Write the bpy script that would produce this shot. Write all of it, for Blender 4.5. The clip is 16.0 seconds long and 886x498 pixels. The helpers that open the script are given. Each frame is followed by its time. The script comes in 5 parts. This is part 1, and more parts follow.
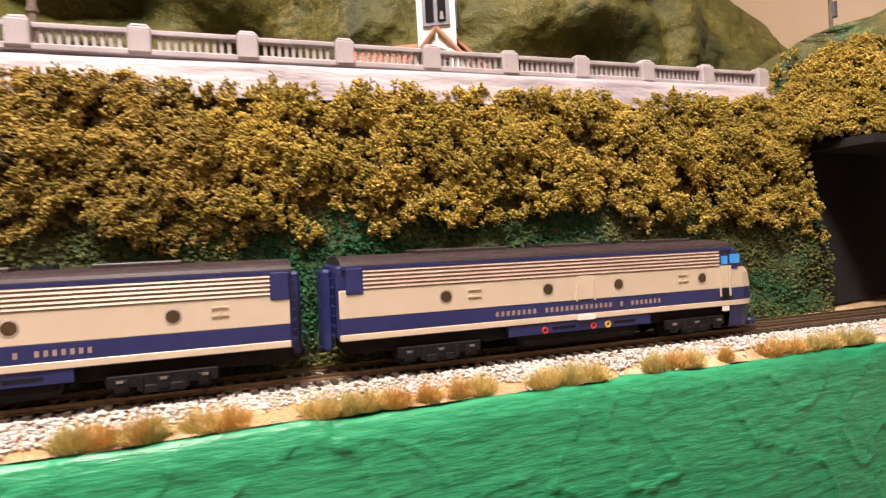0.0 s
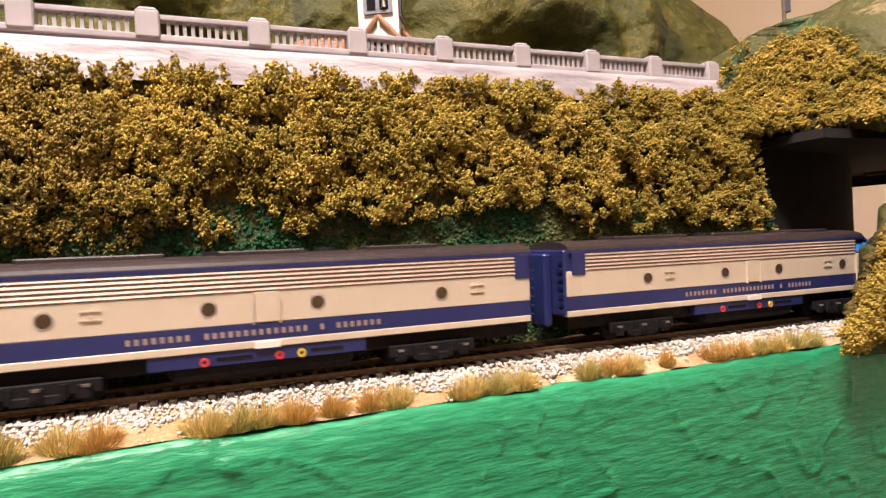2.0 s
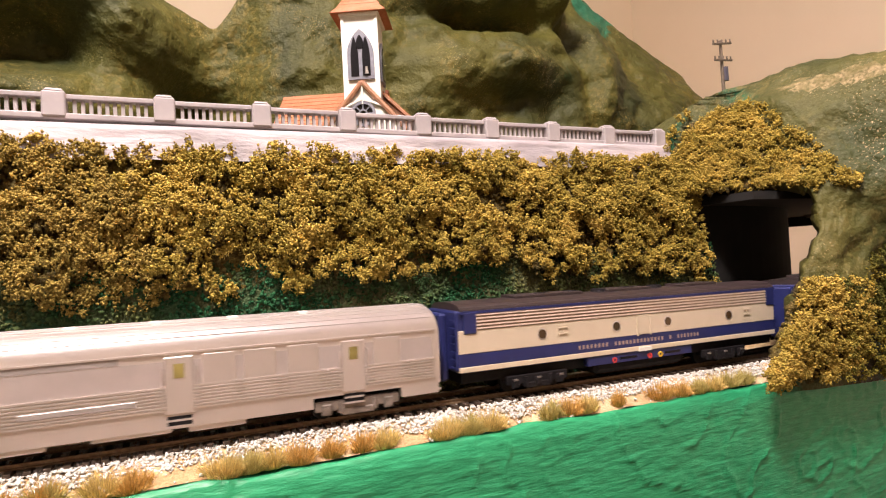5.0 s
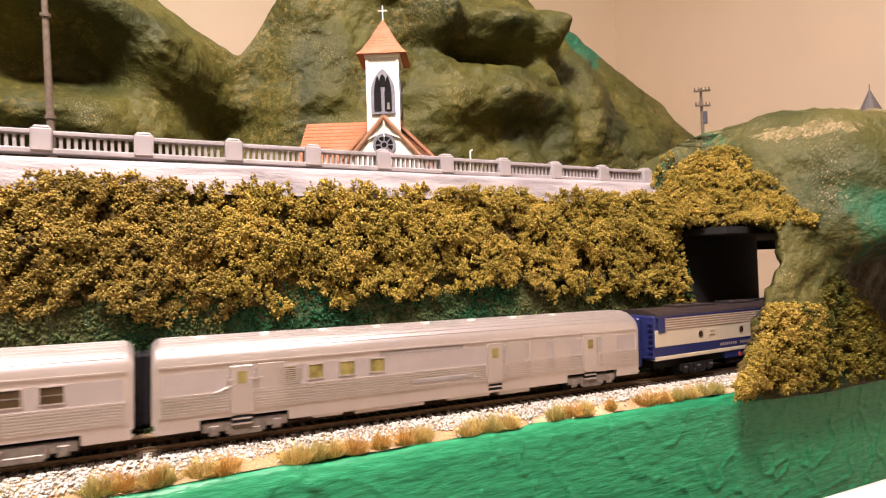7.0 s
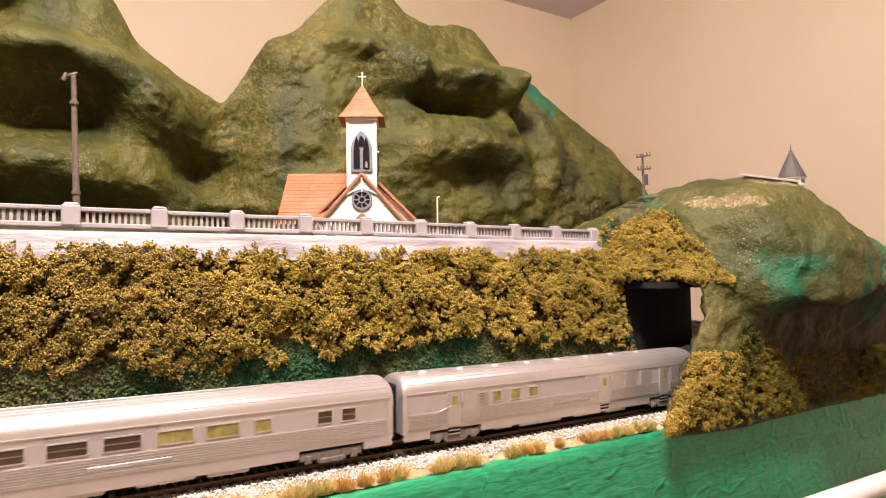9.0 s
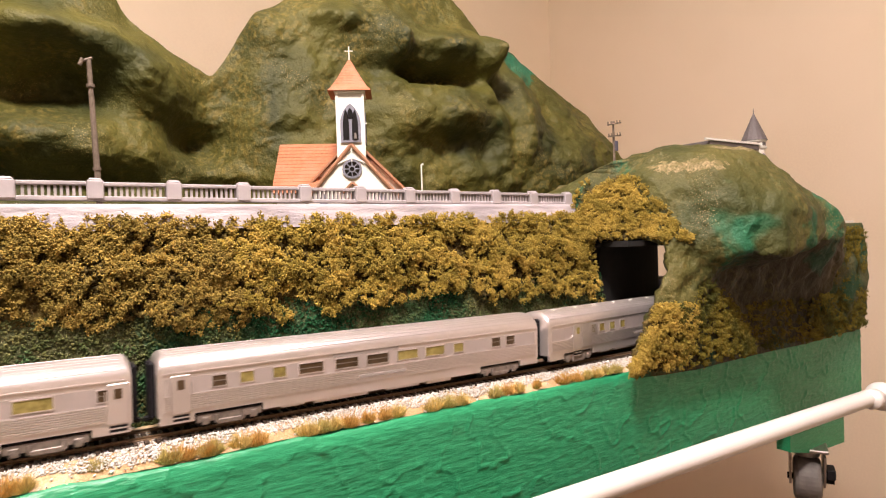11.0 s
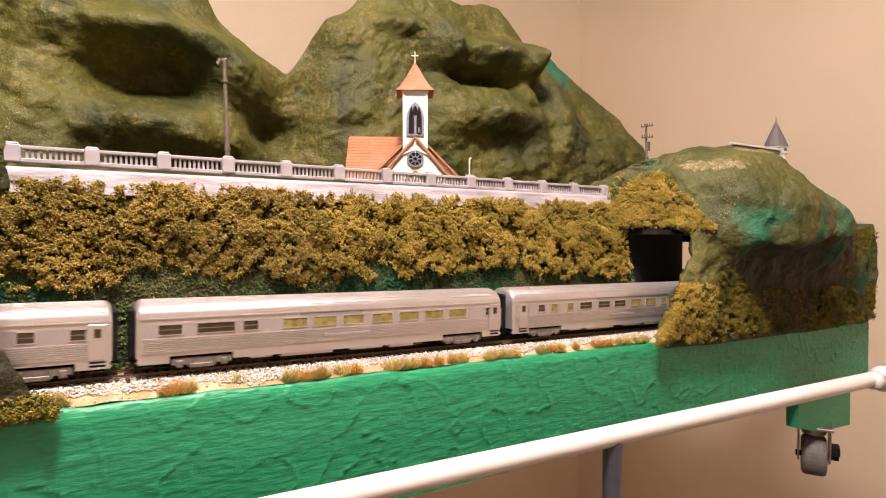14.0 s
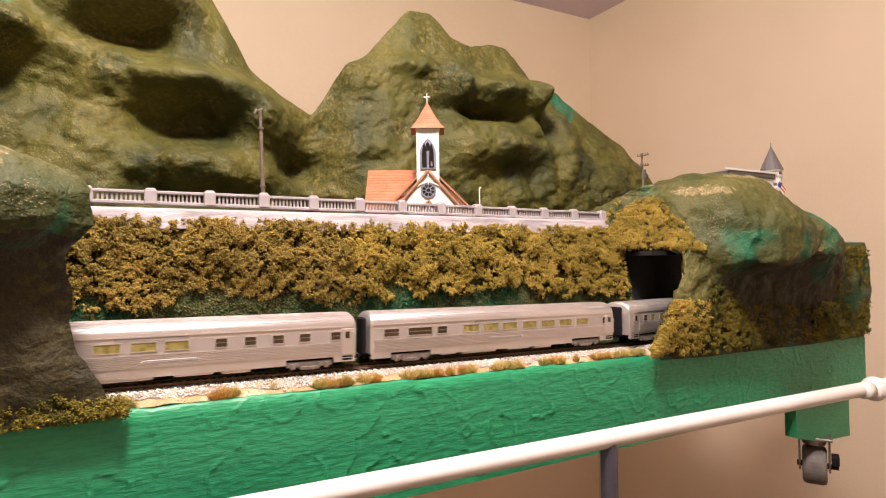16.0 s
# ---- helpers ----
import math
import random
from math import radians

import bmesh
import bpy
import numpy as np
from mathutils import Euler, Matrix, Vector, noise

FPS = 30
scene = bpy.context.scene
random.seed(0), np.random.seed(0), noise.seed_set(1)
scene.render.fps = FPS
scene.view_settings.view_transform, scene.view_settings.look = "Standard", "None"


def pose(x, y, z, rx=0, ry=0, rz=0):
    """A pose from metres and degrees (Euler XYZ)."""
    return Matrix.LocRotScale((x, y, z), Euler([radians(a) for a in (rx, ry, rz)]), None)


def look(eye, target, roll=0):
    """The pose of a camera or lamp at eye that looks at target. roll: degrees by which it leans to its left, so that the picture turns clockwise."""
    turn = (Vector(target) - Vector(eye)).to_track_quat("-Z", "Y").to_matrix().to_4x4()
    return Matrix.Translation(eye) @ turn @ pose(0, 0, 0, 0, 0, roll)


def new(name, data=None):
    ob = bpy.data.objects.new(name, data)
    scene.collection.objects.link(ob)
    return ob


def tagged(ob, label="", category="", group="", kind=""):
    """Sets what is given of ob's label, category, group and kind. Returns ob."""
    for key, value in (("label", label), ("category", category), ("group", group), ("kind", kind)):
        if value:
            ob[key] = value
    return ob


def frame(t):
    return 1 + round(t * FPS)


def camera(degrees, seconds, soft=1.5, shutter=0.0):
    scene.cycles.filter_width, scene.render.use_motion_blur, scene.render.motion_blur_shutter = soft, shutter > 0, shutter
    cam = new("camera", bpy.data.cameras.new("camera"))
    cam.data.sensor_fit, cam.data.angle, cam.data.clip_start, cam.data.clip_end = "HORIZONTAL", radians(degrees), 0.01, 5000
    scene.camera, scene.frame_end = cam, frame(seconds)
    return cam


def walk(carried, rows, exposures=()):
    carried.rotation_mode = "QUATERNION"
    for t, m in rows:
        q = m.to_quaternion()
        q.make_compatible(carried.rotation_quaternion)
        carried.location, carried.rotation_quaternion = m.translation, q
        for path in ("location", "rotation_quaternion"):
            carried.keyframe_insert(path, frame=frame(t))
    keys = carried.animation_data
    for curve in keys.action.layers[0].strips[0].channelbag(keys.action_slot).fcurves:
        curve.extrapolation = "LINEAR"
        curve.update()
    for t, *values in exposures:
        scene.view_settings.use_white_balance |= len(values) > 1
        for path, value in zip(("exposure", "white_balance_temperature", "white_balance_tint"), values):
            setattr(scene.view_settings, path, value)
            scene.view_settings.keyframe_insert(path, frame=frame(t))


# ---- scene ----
cam = camera(73.4, 16.0, soft=1.15, shutter=0.6)
SIZE, LEVEL = 1.05, pose(0, 0, 0.97, 4.3, -2.7, 2) @ pose(0, 0, 0, 0, 0, -4) @ pose(0, 0, 0, 0, 4, 0)
PATH = [
    (0, (0.011, 0.043, 0.325), (0.64, 1.933, 0.149), -0.2),
    (0.5, (0.028, 0.051, 0.318), (0.68, 1.934, 0.142), -0.2),
    (1, (0.034, 0.06, 0.315), (0.705, 1.936, 0.135), 0.0),
    (1.5, (0.039, 0.062, 0.315), (0.725, 1.932, 0.136), 0.0),
    (2, (0.04, 0.055, 0.321), (0.743, 1.92, 0.155), -0.0),
    (2.5, (0.044, 0.048, 0.325), (0.765, 1.908, 0.174), -0.4),
    (3, (0.039, 0.048, 0.326), (0.784, 1.898, 0.183), 0.0),
    (3.5, (0.03, 0.045, 0.332), (0.789, 1.891, 0.194), 0.4),
    (4, (0.027, 0.038, 0.337), (0.802, 1.877, 0.215), 0.3),
    (6.5, (-0.003, -0.004, 0.348), (0.809, 1.822, 0.275), 0.4),
    (7, (-0.021, -0.014, 0.355), (0.834, 1.792, 0.279), 1.5),
    (7.5, (-0.035, -0.025, 0.362), (0.86, 1.762, 0.3), 2.1),
    (8, (-0.043, -0.036, 0.37), (0.895, 1.73, 0.323), 2.3),
    (8.5, (-0.053, -0.048, 0.384), (0.909, 1.705, 0.362), 2.8),
    (9, (-0.056, -0.056, 0.388), (0.926, 1.686, 0.358), 2.7),
    (11.5, (-0.093, -0.098, 0.39), (0.952, 1.599, 0.221), 1.8),
    (12, (-0.106, -0.103, 0.386), (0.948, 1.588, 0.213), 2.4),
    (12.5, (-0.126, -0.105, 0.379), (0.928, 1.585, 0.197), 3.2),
    (13, (-0.138, -0.114, 0.377), (0.892, 1.59, 0.19), 3.1),
    (13.5, (-0.147, -0.13, 0.373), (0.856, 1.591, 0.201), 3.6),
    (14, (-0.155, -0.144, 0.373), (0.834, 1.588, 0.223), 3.6),
    (14.5, (-0.157, -0.155, 0.374), (0.81, 1.591, 0.242), 2.9),
    (15, (-0.163, -0.165, 0.376), (0.788, 1.591, 0.271), 3.1),
    (15.5, (-0.169, -0.181, 0.376), (0.772, 1.581, 0.285), 3.1),
    (16, (-0.177, -0.201, 0.375), (0.754, 1.568, 0.307), 2.6),
]
walk(cam, [(t, LEVEL @ look(SIZE * Vector(eye), SIZE * Vector(target), roll)) for t, eye, target, roll in PATH],
     [(0, 0.05), (4, 0.05), (7, 0.06), (9, 0.09), (11.5, 0.03), (14.5, -0.02), (16, 0.0)])

# ---- light ----
world = bpy.data.worlds.new("world")
world.use_nodes = True
scene.world = world
world.node_tree.nodes["Background"].inputs["Color"].default_value = (1.0, 0.82, 0.62, 1)
world.node_tree.nodes["Background"].inputs["Strength"].default_value = 0.05


bulb = bpy.data.lights.new("ceiling_bulb", "POINT")
bulb.energy, bulb.color, bulb.shadow_soft_size = 79, (1.0, 0.895, 0.79), 0.09
new("ceiling_bulb", bulb).location = (-0.13, -0.10, 2.22)
scene.view_settings.exposure = 0.0

# ---- materials ----


def mat(name, a, b=None, rough=0.6, metal=0.0, scale=300.0, bump=0.0, fine=0.0, c=None, c_scale=30.0, spec=0.5, speck=None, patch=None, glass=0.0, random_tint=0.0, stretch=None):
    """Two-scale procedural surface: a and b mixed by fine noise, c by broad patches, specks on top, relief by bump."""
    m = bpy.data.materials.new(name)
    m.use_nodes = True
    nt = m.node_tree
    bsdf = nt.nodes["Principled BSDF"]
    bsdf.inputs["Roughness"].default_value, bsdf.inputs["Metallic"].default_value = rough, metal
    bsdf.inputs["Specular IOR Level"].default_value = spec
    bsdf.inputs["Transmission Weight"].default_value = glass
    bsdf.inputs["Base Color"].default_value = (*a, 1)
    if b is None and not bump:
        return m
    co = nt.nodes.new("ShaderNodeTexCoord").outputs["Object"]
    if stretch:
        mp = nt.nodes.new("ShaderNodeMapping")
        mp.inputs["Scale"].default_value = stretch
        nt.links.new(co, mp.inputs["Vector"])
        co = mp.outputs["Vector"]

    def tex(s, detail=5.0, lo=0.35, hi=0.65):
        n = nt.nodes.new("ShaderNodeTexNoise")
        n.inputs["Scale"].default_value, n.inputs["Detail"].default_value = s, detail
        nt.links.new(co, n.inputs["Vector"])
        r = nt.nodes.new("ShaderNodeMapRange")
        r.inputs["From Min"].default_value, r.inputs["From Max"].default_value = lo, hi
        nt.links.new(n.outputs["Fac"], r.inputs["Value"])
        return n.outputs["Fac"], r.outputs["Result"]

    def blend(fac, x, y):
        k = nt.nodes.new("ShaderNodeMix")
        k.data_type = "RGBA"
        for i, v in ((0, fac), (6, x), (7, y)):
            if isinstance(v, tuple):
                k.inputs[i].default_value = (*v, 1)
            elif isinstance(v, float):
                k.inputs[i].default_value = v
            else:
                nt.links.new(v, k.inputs[i])
        return k.outputs[2]

    raw, f = tex(scale)
    col = blend(f, a, b if b else a)
    if c:
        col = blend(tex(c_scale, 3.0, 0.45, 0.62)[1], col, c)
    if patch:
        col = blend(tex(patch[1], 6.0, patch[2], patch[2] + 0.06)[1], col, patch[0])
    if speck:
        col = blend(tex(speck[1], 3.0, speck[2], speck[2] + 0.16)[1], col, speck[0])
    if random_tint:
        rnd = nt.nodes.new("ShaderNodeNewGeometry").outputs["Random Per Island"]
        hsv = nt.nodes.new("ShaderNodeHueSaturation")
        r = nt.nodes.new("ShaderNodeMapRange")
        r.inputs["To Min"].default_value, r.inputs["To Max"].default_value = 1 - random_tint, 1 + random_tint
        nt.links.new(rnd, r.inputs["Value"])
        nt.links.new(r.outputs["Result"], hsv.inputs["Value"])
        nt.links.new(col, hsv.inputs["Color"])
        col = hsv.outputs["Color"]
    nt.links.new(col, bsdf.inputs["Base Color"])
    if bump:
        bp = nt.nodes.new("ShaderNodeBump")
        bp.inputs["Strength"].default_value, bp.inputs["Distance"].default_value = bump, fine or 0.001
        nt.links.new(raw, bp.inputs["Height"])
        nt.links.new(bp.outputs["Normal"], bsdf.inputs["Normal"])
    return m


M = {
    "wall": mat("beige wall paint", (0.84, 0.70, 0.525), (0.81, 0.67, 0.505), 0.8, scale=180, bump=0.15, fine=0.0006, c=(0.86, 0.72, 0.555), c_scale=2),
    "ceiling": mat("ceiling paint", (0.70, 0.60, 0.70), (0.67, 0.57, 0.67), 0.9, scale=120, bump=0.1),
    "floor": mat("floor carpet", (0.22, 0.15, 0.10), (0.16, 0.11, 0.07), 0.95, scale=300, bump=0.4),
    "fascia": mat("green fascia paint", (0.018, 0.245, 0.104), (0.028, 0.30, 0.134), 0.38, scale=330, bump=0.65, fine=0.0012, c=(0.014, 0.215, 0.098), c_scale=9, stretch=(0.30, 1, 1.5), patch=((0.014, 0.19, 0.13), 7, 0.62)),
    "board": mat("raw board", (0.25, 0.17, 0.09), (0.2, 0.13, 0.07), 0.8, scale=90),
    "sand": mat("sandy soil", (0.50, 0.33, 0.17), (0.36, 0.22, 0.11), 0.95, scale=900, bump=0.8, fine=0.0008, c=(0.56, 0.42, 0.26), c_scale=60),
    "ballast": mat("white ballast stone", (0.72, 0.69, 0.65), (0.52, 0.49, 0.46), 0.9, scale=500, random_tint=0.18),
    "sleeper": mat("dark sleeper", (0.035, 0.022, 0.014), (0.07, 0.045, 0.03), 0.7, scale=500, bump=0.3),
    "rail": mat("weathered rail", (0.14, 0.085, 0.05), (0.22, 0.15, 0.09), 0.45, 0.5, scale=600),
    "earth": mat("dark turf bank", (0.055, 0.060, 0.020), (0.090, 0.090, 0.034), 0.95, scale=420, bump=1.0, fine=0.003, c=(0.014, 0.068, 0.026), c_scale=22, speck=((0.09, 0.10, 0.035), 700, 0.66)),
    "foliage": mat("golden foam foliage", (0.38, 0.275, 0.052), (0.27, 0.205, 0.040), 0.9, scale=130, c=(0.46, 0.325, 0.070), c_scale=35, random_tint=0.16, spec=0.2),
    "brown_foliage": mat("brownish foam foliage", (0.31, 0.215, 0.050), (0.21, 0.155, 0.036), 0.9, scale=130, c=(0.36, 0.25, 0.06), c_scale=35, random_tint=0.18, spec=0.2),
    # dark brown that holds the shade between hedge clumps in its colour
    "matted": mat("dark hedge gap shade", (0.15, 0.100, 0.020), (0.08, 0.058, 0.014), 0.95, scale=500, bump=1.0, fine=0.004, c=(0.14, 0.10, 0.018), c_scale=40),
    "olive": mat("olive foam foliage", (0.24, 0.185, 0.03), (0.17, 0.14, 0.022), 0.9, scale=130, c=(0.08, 0.08, 0.016), c_scale=35, random_tint=0.3, spec=0.2),
    "turf": mat("green turf crumbs", (0.105, 0.10, 0.034), (0.065, 0.085, 0.028), 0.95, scale=90, c=(0.018, 0.080, 0.032), c_scale=24, random_tint=0.4, spec=0.2),
    # black keeps the tunnel dark inside, its darkness painted as colour
    "black": mat("black tunnel darkness", (0.006, 0.005, 0.005), (0.010, 0.008, 0.008), 0.9, scale=80),
    "stone": mat("lilac grey masonry paint", (0.38, 0.34, 0.355), (0.32, 0.29, 0.305), 0.6, scale=120, bump=0.25, fine=0.001, c=(0.43, 0.385, 0.40), c_scale=30),
    "rustic": mat("whitewashed wall", (0.37, 0.335, 0.355), (0.29, 0.26, 0.28), 0.65, scale=160, bump=0.7, fine=0.002, c=(0.42, 0.375, 0.40), c_scale=40, stretch=(0.5, 1, 1.6)),
    "white": mat("white model paint", (0.80, 0.77, 0.72), (0.74, 0.71, 0.67), 0.5, scale=200),
    "terracotta": mat("terracotta roof", (0.41, 0.155, 0.070), (0.32, 0.115, 0.052), 0.7, scale=350, bump=0.2, c=(0.43, 0.165, 0.088), c_scale=60),
    "timber": mat("brown trim", (0.33, 0.16, 0.09), (0.27, 0.13, 0.07), 0.6, scale=300),
    "lead": mat("grey window tracery", (0.20, 0.20, 0.24), (0.15, 0.15, 0.19), 0.5, scale=400),
    "slate": mat("slate cone roof", (0.14, 0.12, 0.12), (0.10, 0.085, 0.085), 0.6, scale=500),
    "pane": mat("dark pane", (0.012, 0.012, 0.014), rough=0.12),
    "pole": mat("grey brown pole", (0.16, 0.12, 0.09), (0.11, 0.08, 0.06), 0.7, scale=400),
    "steel_pipe": mat("white enamel pipe", (0.80, 0.76, 0.73), (0.76, 0.72, 0.70), 0.3, scale=30),
    "grey_post": mat("blue grey post", (0.075, 0.07, 0.10), (0.06, 0.055, 0.08), 0.4, scale=40),
    "zinc": mat("zinc plate", (0.45, 0.42, 0.38), (0.35, 0.32, 0.30), 0.35, 0.9, scale=200),
    "rubber": mat("grey wheel rubber", (0.17, 0.15, 0.14), (0.13, 0.115, 0.11), 0.6, scale=100),
    "cream": mat("cream loco paint", (0.60, 0.505, 0.39), (0.58, 0.485, 0.37), 0.36, scale=150),
    "navy": mat("navy loco paint", (0.020, 0.026, 0.115), (0.017, 0.022, 0.10), 0.35, scale=150),
    "brownroof": mat("dark loco roof", (0.030, 0.020, 0.022), (0.040, 0.028, 0.028), 0.42, scale=250),
    "grille": mat("bronze grille", (0.50, 0.385, 0.31), (0.44, 0.335, 0.265), 0.36, 0.15, scale=300),
    "grille_dark": mat("brown grille backing", (0.34, 0.245, 0.19), (0.29, 0.205, 0.16), 0.5, 0.1, scale=300),
    "gunmetal": mat("black running gear", (0.006, 0.005, 0.007), (0.011, 0.009, 0.011), 0.7, spec=0.2, scale=300),
    "silver": mat("silver car paint", (0.70, 0.645, 0.63), (0.66, 0.605, 0.59), 0.33, 0.72, scale=120, c=(0.73, 0.67, 0.66), c_scale=12),
    "silver_dark": mat("dull silver gear", (0.25, 0.210, 0.185), (0.16, 0.130, 0.115), 0.5, 0.3, scale=300),
    "band": mat("dull silver band", (0.50, 0.435, 0.42), (0.46, 0.40, 0.385), 0.42, 0.35, scale=140),
    "letterbar": mat("muted letterboard", (0.40, 0.355, 0.35), (0.37, 0.33, 0.32), 0.4, 0.3, scale=150),
    "gold": mat("gold lettering", (0.33, 0.24, 0.20), rough=0.4),
    "amber": mat("amber lit window", (0.32, 0.26, 0.09), (0.14, 0.10, 0.03), 0.22, scale=260),
    "brown_pane": mat("brown tinted window", (0.075, 0.045, 0.022), (0.05, 0.03, 0.015), 0.15, scale=120),
    # saturated blue puts the light on the cab glass into its colour
    "blue_light_pane": mat("blue light painted pane", (0.05, 0.33, 0.85), rough=0.08),
    "red": mat("red marker", (0.55, 0.05, 0.05), rough=0.4),
    "yellow": mat("yellow marker", (0.65, 0.42, 0.03), rough=0.4),
    "straw": mat("straw grass", (0.70, 0.54, 0.21), (0.60, 0.44, 0.15), 0.9, scale=80, random_tint=0.35, spec=0.1),
    "orange_grass": mat("orange grass", (0.66, 0.41, 0.13), (0.56, 0.34, 0.10), 0.9, scale=80, random_tint=0.35, spec=0.1),
    "olive_grass": mat("olive grass", (0.56, 0.46, 0.17), (0.46, 0.38, 0.13), 0.9, scale=80, random_tint=0.35, spec=0.1),
    "flag_red": mat("flag red", (0.5, 0.05, 0.06), rough=0.7),
    "flag_blue": mat("flag blue", (0.04, 0.04, 0.25), rough=0.7),
}
M["amber"].node_tree.nodes["Principled BSDF"].inputs["Emission Color"].default_value = (0.85, 0.62, 0.12, 1)
M["amber"].node_tree.nodes["Principled BSDF"].inputs["Emission Strength"].default_value = 0.05


def hill_paint(name, dark, mid, dry, stone, teal, teal_at, rough=0.62):
    """Brushed paint on rough plaster: broad tones, dry-brushed streaks, gritty flecks in patches, teal dabs, relief at two scales."""
    m = bpy.data.materials.new(name)
    m.use_nodes = True
    nt = m.node_tree
    bsdf = nt.nodes["Principled BSDF"]
    bsdf.inputs["Roughness"].default_value, bsdf.inputs["Specular IOR Level"].default_value = rough, 0.35
    co = nt.nodes.new("ShaderNodeTexCoord").outputs["Object"]

    def field(scale, lo, hi, detail=4.0, bend=0.0):
        n = nt.nodes.new("ShaderNodeTexNoise")
        n.inputs["Scale"].default_value, n.inputs["Detail"].default_value, n.inputs["Distortion"].default_value = scale, detail, bend
        nt.links.new(co, n.inputs["Vector"])
        r = nt.nodes.new("ShaderNodeMapRange")
        r.inputs["From Min"].default_value, r.inputs["From Max"].default_value = lo, hi
        nt.links.new(n.outputs["Fac"], r.inputs["Value"])
        return r.outputs["Result"], n.outputs["Fac"]

    def maths(op, p, q):
        k = nt.nodes.new("ShaderNodeMath")
        k.operation = op
        for i, v in ((0, p), (1, q)):
            if isinstance(v, float):
                k.inputs[i].default_value = v
            else:
                nt.links.new(v, k.inputs[i])
        return k.outputs[0]

    def over(fac, x, y):
        k = nt.nodes.new("ShaderNodeMix")
        k.data_type = "RGBA"
        nt.links.new(fac, k.inputs[0])
        for i, v in ((6, x), (7, y)):
            if isinstance(v, tuple):
                k.inputs[i].default_value = (*v, 1)
            else:
                nt.links.new(v, k.inputs[i])
        return k.outputs[2]
    col = over(field(9, 0.38, 0.62, 5.0, 0.6)[0], dark, mid)
    col = over(field(teal_at[0], teal_at[1], teal_at[1] + 0.05, 5.0, 0.8)[0], col, teal)
    grain, lumps = field(170, 0.47, 0.62, 4.0)[0], field(13, 0.44, 0.60, 3.0)[0]
    col = over(maths("MULTIPLY", maths("MULTIPLY", grain, lumps), 0.85), col, dry)
    grit, beds = field(800, 0.60, 0.69, 2.0)[0], field(15, 0.50, 0.66, 3.0, 0.5)[0]
    col = over(maths("MULTIPLY", grit, beds), col, stone)
    nt.links.new(col, bsdf.inputs["Base Color"])
    coarse, fine = field(95, 0, 1, 5.0)[1], field(420, 0, 1, 3.0)[1]
    b1, b2 = nt.nodes.new("ShaderNodeBump"), nt.nodes.new("ShaderNodeBump")
    b1.inputs["Strength"].default_value, b1.inputs["Distance"].default_value = 0.85, 0.0045
    b2.inputs["Strength"].default_value, b2.inputs["Distance"].default_value = 0.7, 0.0014
    nt.links.new(coarse, b1.inputs["Height"])
    nt.links.new(fine, b2.inputs["Height"])
    nt.links.new(b1.outputs["Normal"], b2.inputs["Normal"])
    nt.links.new(b2.outputs["Normal"], bsdf.inputs["Normal"])
    return m


M["hill"] = hill_paint("painted plaster hill", (0.026, 0.031, 0.006), (0.078, 0.072, 0.010), (0.140, 0.108, 0.022), (0.36, 0.28, 0.11), (0.012, 0.085, 0.040), (7, 0.73))
M["hill_front"] = hill_paint("painted plaster knoll", (0.038, 0.046, 0.010), (0.090, 0.082, 0.018), (0.125, 0.105, 0.030), (0.40, 0.30, 0.16), (0.016, 0.110, 0.050), (10, 0.575))
M["hill_teal"] = hill_paint("teal painted plaster", (0.020, 0.085, 0.038), (0.016, 0.130, 0.070), (0.09, 0.12, 0.04), (0.30, 0.26, 0.12), (0.012, 0.15, 0.08), (12, 0.55))
M["grit"] = mat("pale gritty stone dabs", (0.36, 0.27, 0.15), (0.10, 0.09, 0.03), 0.9, scale=420, bump=1.0, fine=0.002, c=(0.16, 0.13, 0.05), c_scale=120)
# brown paint, darkened further by overhang shade put into the colour
M["umber"] = hill_paint("umber knoll face with overhang shade", (0.020, 0.017, 0.008), (0.045, 0.036, 0.014), (0.070, 0.060, 0.018), (0.12, 0.09, 0.03), (0.010, 0.055, 0.030), (10, 0.60))

# ---- mesh helpers ----


def put(bm, name, material, parent=None, smooth=False):
    me = bpy.data.meshes.new(name)
    bm.normal_update()
    bm.to_mesh(me)
    bm.free()
    for m in material if isinstance(material, (list, tuple)) else [material]:
        me.materials.append(m)
    if smooth:
        me.polygons.foreach_set("use_smooth", [True] * len(me.polygons))
    ob = new(name, me)
    ob.parent = parent
    return ob


def part(name, bm, material, parent, label="", smooth=False):
    if isinstance(bm, list):
        return [part(name, b, material, parent, label, smooth) for b in bm][0]
    ob = put(bm, name, material, parent, smooth)
    return tagged(ob, label) if label else ob


def share(ob, m, parent=None):
    """Another object on the same mesh."""
    o = new(ob.name.split(".")[0], ob.data)
    o.parent, o.matrix_local = parent or ob.parent, m
    return o


def empty(name, m, label, category, group="", kind=""):
    ob = new(name)
    ob.empty_display_size = 0.01
    ob.matrix_world = m
    return tagged(ob, label, category, group, kind)


def box(bm, x0, x1, y0, y1, z0, z1, bevel=0.0, m=None):
    vs = [bm.verts.new((x, y, z)) for x in (x0, x1) for y in (y0, y1) for z in (z0, z1)]
    fs = [bm.faces.new([vs[i] for i in f]) for f in ((0, 1, 3, 2), (4, 6, 7, 5), (0, 4, 5, 1), (2, 3, 7, 6), (0, 2, 6, 4), (1, 5, 7, 3))]
    if bevel:
        es = list({e for f in fs for e in f.edges})
        r = bmesh.ops.bevel(bm, geom=es, offset=bevel, segments=1, affect="EDGES", profile=0.5)
        vs = list({v for v in r["verts"]} | {v for v in vs if v.is_valid})
    if m is not None:
        bmesh.ops.transform(bm, matrix=m, verts=[v for v in vs if v.is_valid])
    return bm


